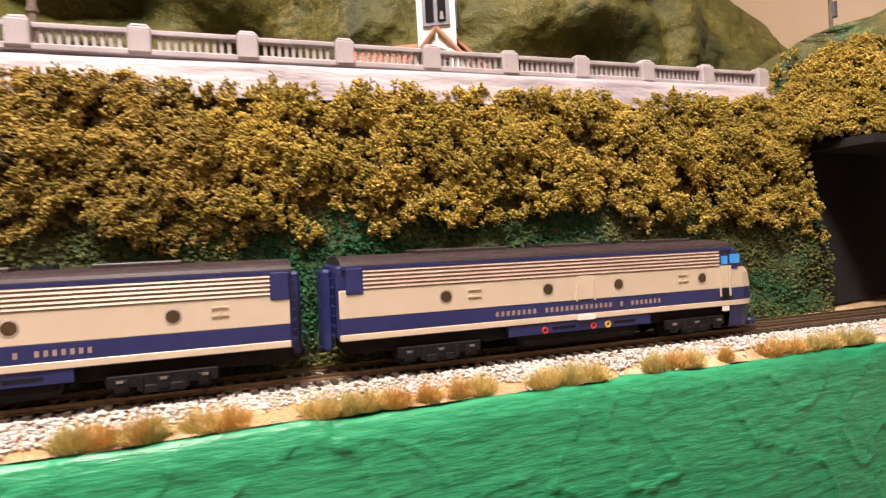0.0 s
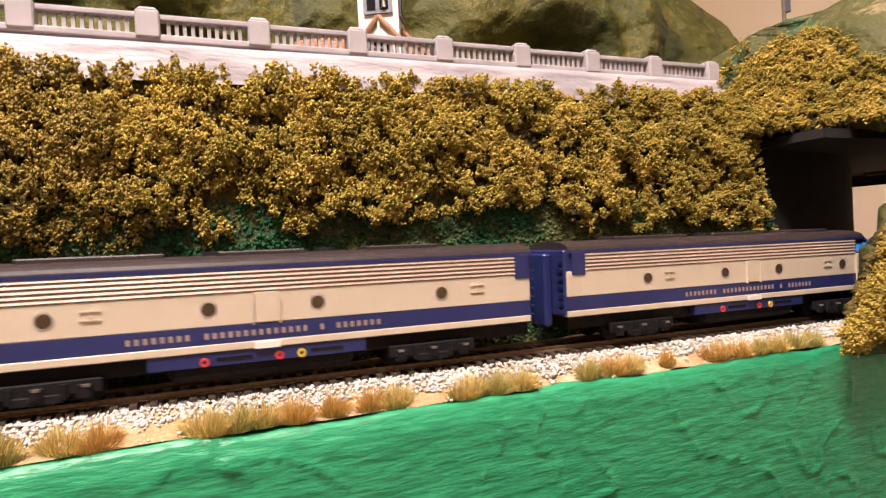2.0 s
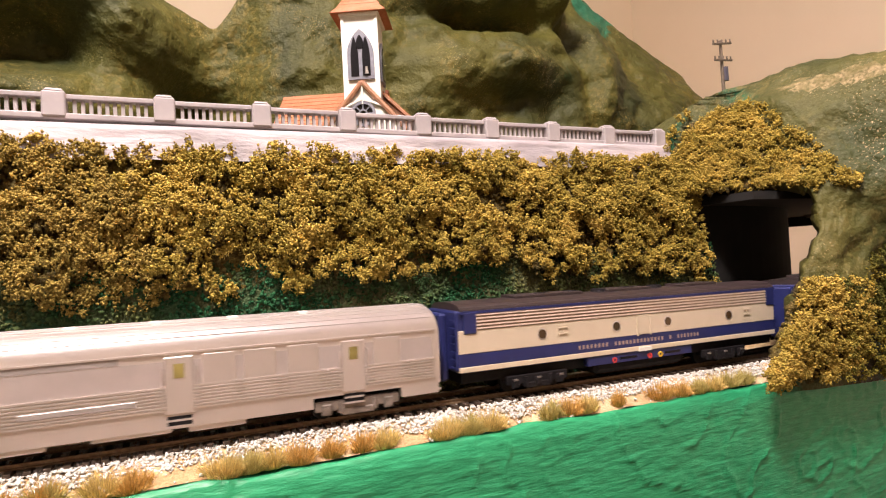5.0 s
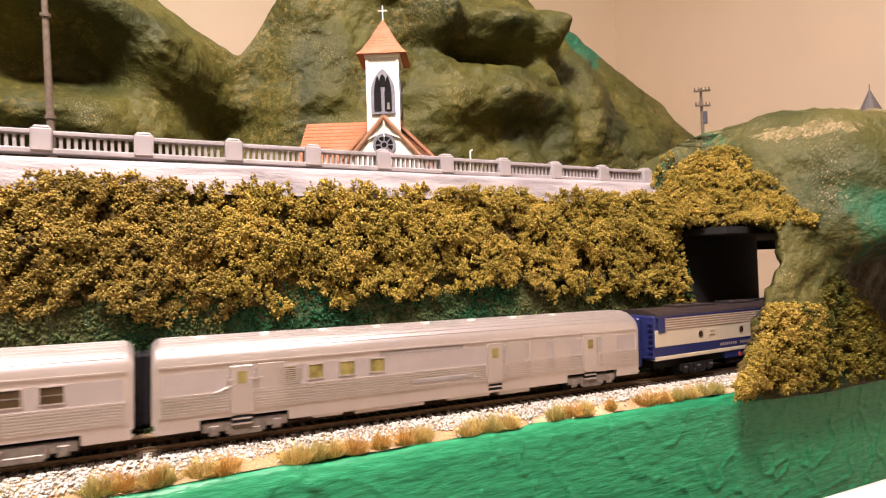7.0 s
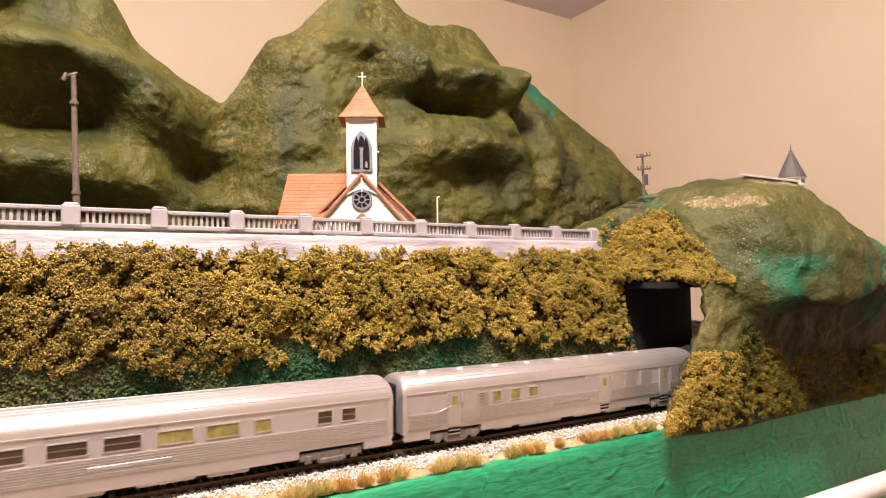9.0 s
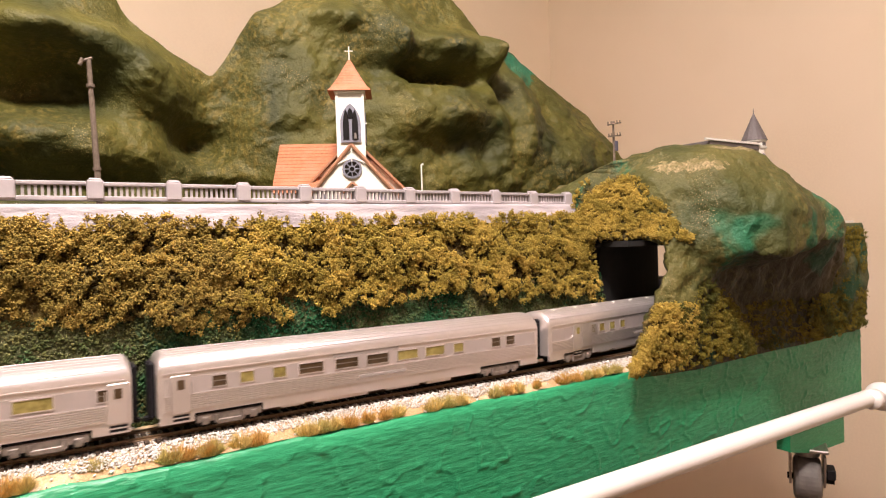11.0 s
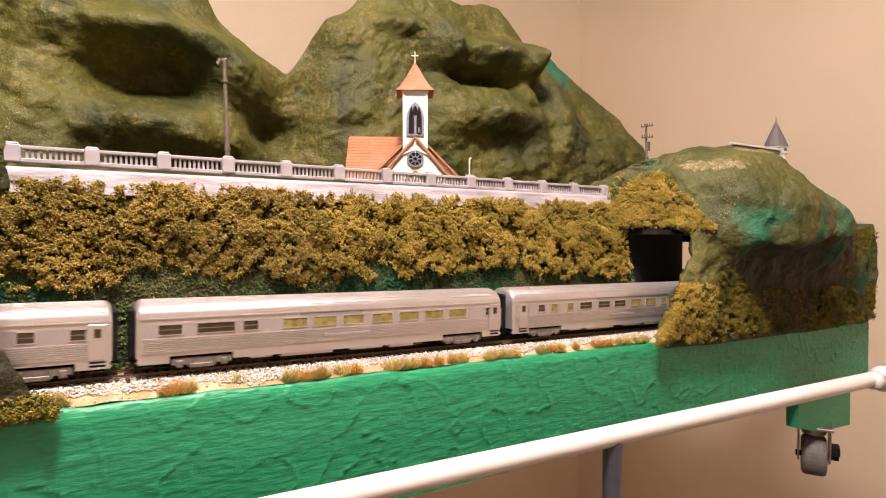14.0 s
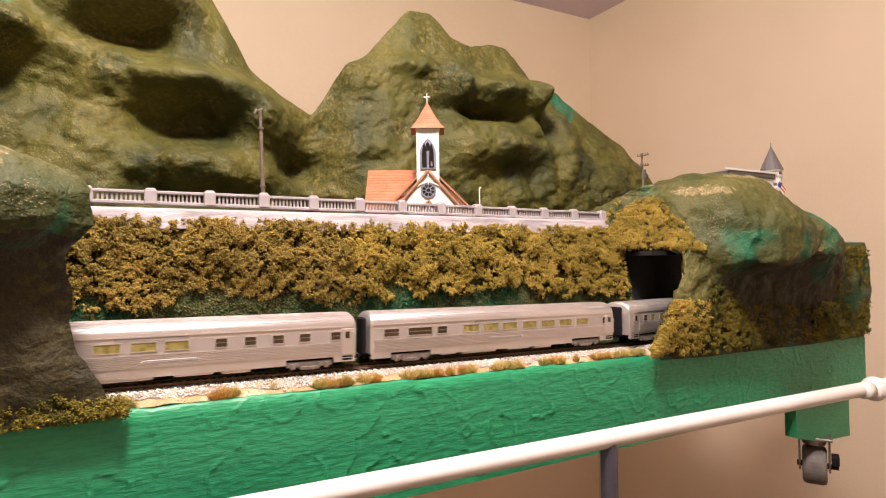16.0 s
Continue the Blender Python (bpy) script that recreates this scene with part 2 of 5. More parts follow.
def B(*a, **k):
    return box(bmesh.new(), *a, **k)


def cyl(bm, p, q, r, r2=None, n=12):
    p, q = Vector(p), Vector(q)
    d = q - p
    m = Matrix.Translation((p + q) / 2) @ d.to_track_quat("Z", "Y").to_matrix().to_4x4()
    bmesh.ops.create_cone(bm, cap_ends=True, segments=n, radius1=r, radius2=r if r2 is None else r2, depth=d.length, matrix=m)
    return bm


def C(*a, **k):
    return cyl(bmesh.new(), *a, **k)


def prism(bm, outline, x0, x1):
    """A closed outline of (y, z) run along x."""
    a = [bm.verts.new((x0, y, z)) for y, z in outline]
    b = [bm.verts.new((x1, y, z)) for y, z in outline]
    n = len(outline)
    for i in range(n):
        bm.faces.new((a[i], a[(i + 1) % n], b[(i + 1) % n], b[i]))
    bm.faces.new(a[::-1])
    bm.faces.new(b)
    return bm


def plate(bm, outline, y0, y1):
    """A closed outline of (x, z) run along y."""
    a = [bm.verts.new((x, y0, z)) for x, z in outline]
    b = [bm.verts.new((x, y1, z)) for x, z in outline]
    n = len(outline)
    for i in range(n):
        bm.faces.new((a[i], a[(i + 1) % n], b[(i + 1) % n], b[i]))
    bm.faces.new(a[::-1])
    bm.faces.new(b)
    bmesh.ops.recalc_face_normals(bm, faces=bm.faces)
    return bm


def raw(name, verts, faces, material, parent=None, smooth=False):
    me = bpy.data.meshes.new(name)
    verts, faces = np.asarray(verts, np.float32), np.asarray(faces, np.int32)
    me.vertices.add(len(verts))
    me.vertices.foreach_set("co", verts.ravel())
    k = faces.shape[1]
    me.loops.add(faces.size)
    me.loops.foreach_set("vertex_index", faces.ravel())
    me.polygons.add(len(faces))
    me.polygons.foreach_set("loop_start", np.arange(0, faces.size, k, dtype=np.int32))
    me.update(calc_edges=True)
    me.validate()
    if smooth:
        me.polygons.foreach_set("use_smooth", [True] * len(me.polygons))
    me.materials.append(material)
    ob = new(name, me)
    ob.parent = parent
    return ob


def sheet(name, grid, material, smooth=True, thick=0.0):
    """A grid of points, rows x columns x 3, as one surface."""
    r, c = grid.shape[:2]
    i = (np.arange(r - 1)[:, None] * c + np.arange(c - 1)[None]).ravel()
    ob = raw(name, grid.reshape(-1, 3), np.stack([i, i + 1, i + c + 1, i + c], 1), material, None, smooth)
    if thick:
        s = ob.modifiers.new("thick", "SOLIDIFY")
        s.thickness, s.offset = thick, -1
    return ob


def wob(p, scale, seed=0.0):
    return noise.noise(Vector(p) * scale + Vector((seed, seed * 1.7, seed * 0.6)))


def fbm(p, scale, seed=0.0, octaves=4):
    return sum(wob(p, scale * 2 ** k, seed + 5 * k) / 2 ** k for k in range(octaves))


RNG = np.random.default_rng(7)
OCTA = np.array([(1, 0, 0), (-1, 0, 0), (0, 1, 0), (0, -1, 0), (0, 0, 1), (0, 0, -1)], float)
OCTF = np.array([(0, 2, 4), (2, 1, 4), (1, 3, 4), (3, 0, 4), (2, 0, 5), (1, 2, 5), (3, 1, 5), (0, 3, 5)])


def crumbs(name, centres, sizes, material, flat=1.0, jag=0.35):
    """Small irregular crumbs at the centres, as one mesh."""
    n = len(centres)
    q = RNG.normal(size=(n, 4))
    q /= np.linalg.norm(q, axis=1, keepdims=True)
    w, x, y, z = q.T
    rot = np.stack([1 - 2 * (y * y + z * z), 2 * (x * y - z * w), 2 * (x * z + y * w), 2 * (x * y + z * w), 1 - 2 * (x * x + z * z), 2 * (y * z - x * w),
                    2 * (x * z - y * w), 2 * (y * z + x * w), 1 - 2 * (x * x + y * y)], 1).reshape(n, 3, 3)
    v = OCTA[None] * (1 + jag * RNG.normal(size=(n, 6, 1))) * sizes[:, None, None] * RNG.uniform(0.6, 1.3, (n, 1, 3))
    v = np.einsum("nij,nkj->nki", rot, v)
    v[:, :, 2] *= flat
    v += centres[:, None]
    f = OCTF[None] + 6 * np.arange(n)[:, None, None]
    return raw(name, v.reshape(-1, 3), f.reshape(-1, 3), material)


# ---- the room ----
X0, X1, Y0, Y1, ZC = -2.6, 1.65, -2.4, 1.68, 2.40


def structure(name, bm, material, label, category):
    return tagged(put(bm, name, material), label, category, "", "structure")


structure("floor", B(X0 - 0.1, X1 + 0.1, Y0 - 0.1, Y1 + 0.1, -0.1, 0), M["floor"], "brown carpeted floor of the room", "floor")
structure("ceiling", B(X0 - 0.1, X1 + 0.1, Y0 - 0.1, Y1 + 0.1, ZC, ZC + 0.1), M["ceiling"], "pale lilac white painted room ceiling", "ceiling")
structure("wall_north", B(X0, X1, Y1, Y1 + 0.1, 0, ZC), M["wall"], "plain warm beige painted wall behind the mountains", "wall")
structure("wall_east", B(X1, X1 + 0.1, Y0, Y1 + 0.1, 0, ZC), M["wall"], "plain warm beige painted side wall", "wall")
structure("wall_south", B(X0, X1, Y0 - 0.1, Y0, 0, ZC), M["wall"], "plain warm beige painted wall", "wall")
structure("wall_west", B(X0 - 0.1, X0, Y0 - 0.1, Y1 + 0.1, 0, ZC), M["wall"], "plain warm beige painted wall", "wall")

# ---- the layout's base ----
XL, XR, YF, ZT = -1.62, 0.812, 0.235, 1.2455
GRADE = -0.0178               # the board falls gently towards +x


def fall(x):
    return GRADE * (x - 0.15)


structure("layout_board", B(XL, XR, YF + 0.012, 1.10, 1.17, ZT - 0.022), M["board"], "plywood board that carries the model railway", "board")


def fascia():
    nx, nz = 1300, 64
    g = np.zeros((nz, nx, 3))
    for i in range(nx):
        x = XL + (XR - XL) * i / (nx - 1)
        top = ZT + 0.0015 * wob((x, 0, 0), 18) + 0.0016 * wob((x, 3, 0), 55) + fall(x)
        for j in range(nz):
            f = j / (nz - 1)
            z = 1.147 + (top - 1.147) * f
            y = YF + 0.0004 * fbm((x, 0, z * 2.2), 14, 2, 3) + 0.00030 * wob((x * 0.22, 1, z + 0.008 * wob((x, 0, 0), 30)), 330) + 0.00035 * wob((x * 0.6, 2, z), 220)
            ridge = abs(wob((x * 1.0, 7, z * 1.0), 26, 3) + 0.15 * wob((x, 4, z), 90))
            y -= 0.0013 * max(0.0, 1 - ridge / 0.026)
            scar = abs(wob((x * 1.6, 9, z * 0.5), 20, 8))
            y += 0.0004 * max(0.0, 1 - scar / 0.014)
            if f > 0.9:
                y += 0.003 * ((f - 0.9) / 0.1) ** 2
            g[j, i] = (x, y, z)
    back = g[-1].copy()
    back[:, 1] += 0.012
    back[:, 2] -= 0.001
    g = np.concatenate([g, back[None]])
    ob = sheet("fascia", g, M["fascia"])
    return tagged(ob, "bright green painted plaster fascia of the layout, rough brushwork", "fascia", "", "structure")


fascia()
structure("layout_end", B(XR - 0.012, XR, YF + 0.02, 1.10, 1.150, ZT - 0.017), M["fascia"], "green painted end board of the layout", "board")

# ---- ground strip, track ----
GX0, GX1 = -1.6, 0.79
YT, ZR = 0.2705, 1.2576        # track centre line and rail top
TURN_X, TURN_R = 0.385, 0.385  # where the curve in the tunnel begins, and its radius


def on_track(s):
    """Place and heading at the distance s along the track (s is x on the straight)."""
    if s <= TURN_X:
        return s, YT, 0.0
    a = (s - TURN_X) / TURN_R
    return TURN_X + TURN_R * math.sin(a), YT + TURN_R * (1 - math.cos(a)), a


def ground():
    xs = np.linspace(GX0, GX1, 480)
    ys = np.concatenate([np.linspace(YF + 0.006, 0.30, 26), np.linspace(0.32, 1.08, 20)])
    g = np.zeros((len(ys), len(xs), 3))
    for j, y in enumerate(ys):
        for i, x in enumerate(xs):
            d = abs(y - YT)
            z = ZT + 0.0078 * max(0.0, min(1.0, (0.030 - d) / 0.014)) if y < YT else ZT + 0.0078
            z += fall(x) + 0.0016 * fbm((x, y, 0), 40, 1, 3) * (1 if d > 0.017 else 0.3)
            g[j, i] = (x, y, z)
    return tagged(sheet("ground", g, M["sand"]), "sandy tan ground strip beside the model track", "ground", "", "structure")


ground()


def ballast():
    n = 46000
    x = RNG.uniform(-0.32, 0.50, n)
    y = YT + RNG.uniform(-0.0300, 0.022, n) + RNG.normal(0, 0.0012, n)
    edge = np.array([0.0240 + 0.0035 * wob((a, 0, 0), 30, 4) + 0.002 * wob((a, 0, 0), 90, 4) for a in x])
    d = np.abs(y - YT)
    keep = (d < edge) & ((d > 0.0145) | (RNG.uniform(size=n) < 0.45)) | (RNG.uniform(size=n) < 0.045)
    x, y, d = x[keep], y[keep], d[keep]
    z = ZT + 0.0078 * np.clip((0.030 - d) / 0.014, 0, 1) + 0.0004 + RNG.uniform(0, 0.0007, len(x))
    z = np.where(d < 0.0145, ZR - 0.0038, z) + fall(x)
    ob = crumbs("ballast", np.stack([x, y, z], 1), RNG.uniform(0.0005, 0.00115, len(x)), M["ballast"], 0.75)
    return tagged(ob, "loose white and pale grey ballast stones along the track", "ballast", "", "stuff")


ballast()


def track():
    t = empty("track", pose(0, 0, 0), "brown model railway track with dark sleepers in white ballast", "track", "", "structure")
    z0 = ZR - 0.0046
    for side in (-1, 1):
        o = side * 0.0083
        prof = ((-0.0011, 0), (-0.0011, 0.0005), (-0.0004, 0.0008), (-0.0004, 0.0015), (-0.0006, 0.0017), (-0.0006, 0.0021), (0.0006, 0.0021), (0.0006, 0.0017), (0.0004, 0.0015), (0.0004, 0.0008), (0.0011, 0.0005), (0.0011, 0))
        stations = [on_track(s) for s in [GX0, TURN_X] + [TURN_X + TURN_R * math.pi * k / 28 for k in range(1, 29)]]
        rows = [[(x - math.sin(a) * (o + p), y + math.cos(a) * (o + p), ZR - 0.0021 + fall(x) + q) for p, q in prof] for x, y, a in stations]
        bm = bmesh.new()
        vs = [[bm.verts.new(v) for v in r] for r in rows]
        for a, b in zip(vs, vs[1:]):
            for k in range(12):
                bm.faces.new((a[k], a[(k + 1) % 12], b[(k + 1) % 12], b[k]))
        part("rail", bm, M["rail"], t)
    bm = B(-0.0012, 0.0012, -0.0150, 0.0150, z0, ZR - 0.0019)
    first = part("sleeper", bm, M["sleeper"], t)
    first.matrix_local = pose(-0.30, YT, fall(-0.30))
    for k in range(1, 118):
        s = -0.30 + 0.0062 * k
        x, y, a = on_track(s)
        share(first, pose(x, y + random.uniform(-0.0003, 0.0003), fall(x), 0, 0, math.degrees(a) + random.uniform(-0.8, 0.8)), t)
    bm = bmesh.new()
    for k in range(210):
        box(bm, -0.0012, 0.0012, YT - 0.015, YT + 0.015, z0, ZR - 0.0019, m=pose(-1.6 + 0.0062 * k, 0, fall(-1.6 + 0.0062 * k)))
    for k in range(140):
        x, y, a = on_track(-0.30 + 0.0062 * (118 + k))
        box(bm, -0.0012, 0.0012, -0.015, 0.015, z0, ZR - 0.0019, m=pose(x, y, fall(x), 0, 0, math.degrees(a)))
    tagged(part("sleeper_rows", bm, M["sleeper"], t), kind="stuff")


track()

# ---- bank with hedge, viaduct ----
WX0, WX1 = -1.2, 0.372


def bank():
    xs, n = np.linspace(-1.6, 0.39, 300), 30
    g = np.zeros((n, len(xs), 3))
    for j in range(n):
        f = j / (n - 1)
        for i, x in enumerate(xs):
            y, z = 0.300 + 0.019 * f ** 1.2, 1.253 + 0.142 * f + (1 - f) * min(0.0, fall(x))
            y += 0.006 * fbm((x, 0, z), 22, 6, 4) * (1 - 0.7 * f)
            g[j, i] = (x, y, z)
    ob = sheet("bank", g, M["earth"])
    # upper bank in the same dark brown, shade behind the clumps painted in
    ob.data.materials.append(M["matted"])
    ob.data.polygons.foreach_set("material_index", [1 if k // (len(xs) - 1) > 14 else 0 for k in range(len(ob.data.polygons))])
    return tagged(ob, "steep dark green turf bank behind the track", "bank", "", "structure")


bank()


def hedge_points(n, x0, x1, place, spread, per, fine=1.0):
    """Clumps of florets of crumbs: place(u, v) gives a clump's centre and its outward direction."""
    spots = [place(random.uniform(x0, x1), random.random()) for _ in range(n)]
    spots = [q for q in spots if q[0] is not None]
    c, out = np.array([q[0] for q in spots], float), np.array([q[1] for q in spots], float)
    r = spread * RNG.uniform(0.55, 1.15, len(c))
    d = RNG.normal(size=(len(c), per, 3)) + 0.95 * out[:, None]
    d /= np.linalg.norm(d, axis=2, keepdims=True)
    floret = c[:, None] + d * r[:, None, None] * RNG.uniform(0.35, 1.0, (len(c), per, 1))
    pts = (floret[:, :, None] + RNG.normal(size=(len(c), per, 9, 3)) * 0.00088 * fine).reshape(-1, 3)
    return pts, RNG.uniform(0.00042, 0.00088, len(pts)) * fine


def hedge():
    def place(x, v, back=0.0):
        low = 1.318 + 0.017 * wob((x, 0, 0), 17, 9) + 0.012 * wob((x, 0, 0), 52, 9) - 0.010 * max(0.0, min(1.0, (x - 0.20) / 0.12))
        top = 1.3905 + 0.0025 * wob((x, 2, 0), 40, 3)
        z = low + (top - low) * v ** 0.85
        f = (z - 1.253) / 0.142
        y = 0.300 + 0.019 * f ** 1.2 - 0.004 + back
        bulge = 0.6 * wob((x, 0, z * 1.3), 34, 31) + 0.5 * wob((x, 0, z), 75, 12)
        if back == 0.0 and bulge < -0.42:
            return None, None
        y -= 0.011 * max(-0.25, bulge) + 0.004 * (1 - abs(2 * v - 1))
        return (x, y, z), (0, -1, 0.45)
    pts, sizes = hedge_points(3000, -0.27, 0.385, place, 0.0050, 7)
    dry = pts[:, 0] < np.array([0.03 + 0.05 * wob((0, 0, z), 60, 2) + 0.03 * wob((x, 0, z), 160, 4) for x, _, z in pts])
    tagged(crumbs("hedge", pts[~dry], sizes[~dry], M["foliage"]), "thick golden yellow foam foliage hanging over the bank", "hedge", "", "stuff")
    tagged(crumbs("hedge", pts[dry], sizes[dry], M["brown_foliage"]), "brownish gold foam foliage hanging over the bank", "hedge", "", "stuff")
    # dark cores behind the florets stand in for shade in the gaps
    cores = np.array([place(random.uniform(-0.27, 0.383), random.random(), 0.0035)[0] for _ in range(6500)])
    tagged(crumbs("hedge_shade_cores", cores, RNG.uniform(0.0014, 0.0030, len(cores)), M["matted"]), "dark brown crumbs inside the hedge, gap shade in their colour", "hedge", "", "stuff")
    pts, sizes = hedge_points(420, -1.2, -0.27, place, 0.008, 5, 2.0)
    tagged(crumbs("hedge", pts, sizes, M["foliage"]), "golden yellow foam foliage on the bank", "hedge", "", "stuff")


hedge()


def turf():
    n = 24000
    x = RNG.uniform(-0.26, 0.40, n)
    f = RNG.uniform(0.0, 0.55, n)
    y = 0.300 + 0.019 * f ** 1.2 + np.array([0.006 * fbm((a, 0, 1.253 + 0.142 * b), 22, 6, 4) * (1 - 0.7 * b) for a, b in zip(x, f)])
    pts = np.stack([x, y - 0.0004, 1.253 + 0.142 * f + (1 - f) * np.minimum(0.0, fall(x))], 1)
    tagged(crumbs("turf", pts, RNG.uniform(0.0005, 0.0015, n), M["turf"]), "dark green ground foam crumbs on the bank", "turf", "", "stuff")


turf()
POST0, PITCH, YB, ZB = 0.3645, 0.0468, 0.3215, 1.4005


def viaduct():
    v = empty("viaduct", pose(0, 0, 0), "pale lilac grey viaduct wall with a pierced balustrade", "viaduct", "", "structure")
    xs, n = np.linspace(WX0, WX1, 240), 8
    g = np.zeros((n, len(xs), 3))
    for j in range(n):
        for i, x in enumerate(xs):
            z = 1.383 + (ZB - 1.383) * j / (n - 1)
            g[j, i] = (x, YB - 0.0045 - 0.004 * (1 - j / (n - 1)) + 0.0010 * fbm((x * 0.6, 0, z * 2), 60, 3, 3), z)
    g = np.concatenate([g, (g[-1] + np.array([0, 0.02, 0]))[None]])
    w = sheet("parapet_wall", g, M["rustic"])
    w.parent = v
    kerb = part("kerb_rail", B(WX0 - WX1, 0, -0.0035, 0.0035, -0.001, 0.0020, 0.0005), M["stone"], v)
    kerb.matrix_local = pose(WX1, YB, ZB, 0, 0.42, 0)
    bm = B(-0.0049, 0.0049, -0.0046, 0.0046, -0.0008, 0.0112, 0.0007)
    box(bm, -0.0041, 0.0041, -0.0038, 0.0038, 0.0106, 0.0128, 0.0011)
    post = part("post", bm, M["stone"], v)
    post.matrix_local = pose(POST0, YB, ZB)
    bal = part("baluster", B(-0.0008, 0.0008, -0.0010, 0.0010, 0.0016, 0.0088), M["stone"], v)
    bal.matrix_local = pose(POST0 - 0.0083, YB, ZB)
    rail = part("top_rail", B(-PITCH + 0.0046, -0.0046, -0.0024, 0.0024, 0.0082, 0.0108, 0.0005), M["stone"], v)
    rail.matrix_local = pose(POST0, YB, ZB)
    for k in range(0, 30):
        x, z = POST0 - PITCH * k, ZB + 0.00045 * min(k, 9)
        if k:
            share(post, pose(x, YB + random.uniform(-0.0003, 0.0003), z, 0, random.uniform(-0.8, 0.8), random.uniform(-1, 1)), v)
            share(rail, pose(x, YB, z), v)
        for b in range(10):
            if (k or b) and k < 14:
                share(bal, pose(x - 0.0083 - b * 0.00336, YB, z, 0, random.uniform(-0.8, 0.8), 0), v)


viaduct()
structure("plateau", B(-1.6, XR, 0.327, 1.08, 1.384, 1.394), M["hill"], "green terrain shelf behind the balustrade", "terrain")

# ---- mountains ----
RIDGE = [(-1.6, 1.45), (-0.885, 1.6), (-0.485, 1.8), (-0.285, 1.88), (-0.105, 1.8), (-0.045, 1.715), (-0.001, 1.636), (0.045, 1.603), (0.091, 1.579),
         (0.115, 1.613), (0.14, 1.661), (0.177, 1.68), (0.226, 1.738), (0.256, 1.772), (0.298, 1.778), (0.325, 1.75), (0.34, 1.736), (0.374, 1.73),
         (0.415, 1.741), (0.457, 1.738), (0.503, 1.697), (0.524, 1.681), (0.572, 1.672), (0.638, 1.634), (0.70, 1.604), (0.745, 1.584), (0.793, 1.548), (0.83, 1.49)]
# lumps on the faces: x, z, width, height, how far it stands out
LUMPS = [(0.39, 1.602, 0.078, 0.012, -0.050), (0.40, 1.645, 0.085, 0.026, 0.055), (0.37, 1.575, 0.060, 0.014, 0.020), (0.318, 1.63, 0.018, 0.050, 0.045), (0.475, 1.635, 0.020, 0.040, 0.045), (0.495, 1.585, 0.015, 0.030, -0.030),
         (0.145, 1.655, 0.030, 0.030, 0.040), (0.245, 1.668, 0.050, 0.018, 0.035), (0.36, 1.54, 0.070, 0.030, 0.040), (0.53, 1.53, 0.060, 0.080, 0.040), (0.515, 1.57, 0.015, 0.080, -0.025),
         (0.43, 1.545, 0.050, 0.030, 0.030), (0.085, 1.50, 0.050, 0.120, -0.050), (0.065, 1.495, 0.030, 0.020, -0.040), (0.02, 1.56, 0.050, 0.040, 0.040), 
         (-0.13, 1.74, 0.050, 0.040, 0.040), (-0.10, 1.49, 0.070, 0.030, 0.030), (-0.04, 1.44, 0.080, 0.018, -0.035),
         (0.66, 1.50, 0.050, 0.060, 0.030), (0.43, 1.46, 0.060, 0.030, 0.020), (-0.185, 1.648, 0.050, 0.018, -0.040), (-0.165, 1.690, 0.060, 0.026, 0.045), (-0.13, 1.655, 0.028, 0.022, -0.030), (-0.32, 1.575, 0.060, 0.028, -0.060), (-0.31, 1.630, 0.070, 0.024, 0.055),
         (-0.087, 1.535, 0.070, 0.030, -0.060), (-0.09, 1.590, 0.075, 0.022, 0.050), (0.10, 1.425, 0.045, 0.022, -0.045)]


def mountains():
    nx, nf, nb = 640, 130, 24
    xs = np.linspace(-1.6, 0.82, nx)
    rx, rz = zip(*RIDGE)
    h = np.interp(xs, rx, rz)
    k = np.array([1, 3, 5, 3, 1]) / 13
    h = np.convolve(np.pad(h, 2, "edge"), k, "valid")
    g = np.zeros((nf + nb, nx, 3))
    for i, x in enumerate(xs):
        for j in range(nf + nb):
            if j < nf:
                f = j / (nf - 1)
                z = 1.388 + (h[i] - 1.388) * f
                y = 0.590 + 0.055 * f ** 2.5
                fade = min(1.0, (1 - f) * 5)
            else:
                f = 1 - (j - nf + 1) / nb
                z = 1.388 + (h[i] - 1.388) * math.sqrt(max(0.0, f))
                y = 0.645 + 0.35 * (1 - f) ** 1.2
                fade = 0.0
            for lx, lz, wx, wz, a in LUMPS:
                e = ((x - lx) / wx) ** 2 + ((z - lz) / wz) ** 2
                if e < 9 and j < nf:
                    y -= a * math.exp(-e) * (0.3 + 0.7 * fade)
            y -= (0.030 * abs(wob((x, 0.4, z * 0.9), 7.5, 3)) - 0.008 + 0.010 * abs(wob((x, 0.7, z), 17, 9)) + 0.008 * fbm((x, y, z), 12, 3, 3) + 0.006 * fbm((x, y, z), 32, 21, 3) + 0.0025 * fbm((x, y, z), 90, 8, 2)) * (0.25 + 0.75 * fade)
            z += 0.003 * fbm((x, 0, z), 30, 5, 3)
            g[j, i] = (x, y, z)
    ob = sheet("mountains", g, M["hill"])
    ob.data.materials.append(M["hill_teal"])
    mid = g[:-1, :-1].reshape(-1, 3)
    dab = [1 if min(((x - cx) / wx) ** 2 + ((z - cz) / wz) ** 2 for cx, cz, wx, wz in ((0.580, 1.648, 0.038, 0.030), (-0.33, 1.655, 0.050, 0.028))) < 1 + 0.7 * wob((x, 0, z), 60, 5) + 0.4 * wob((x, 0, z), 160, 5) and y < 0.72 else 0 for x, y, z in mid]
    ob.data.polygons.foreach_set("material_index", dab)
    return tagged(ob, "lumpy olive green plaster mountains with golden flecks", "mountain", "", "structure")


mountains()

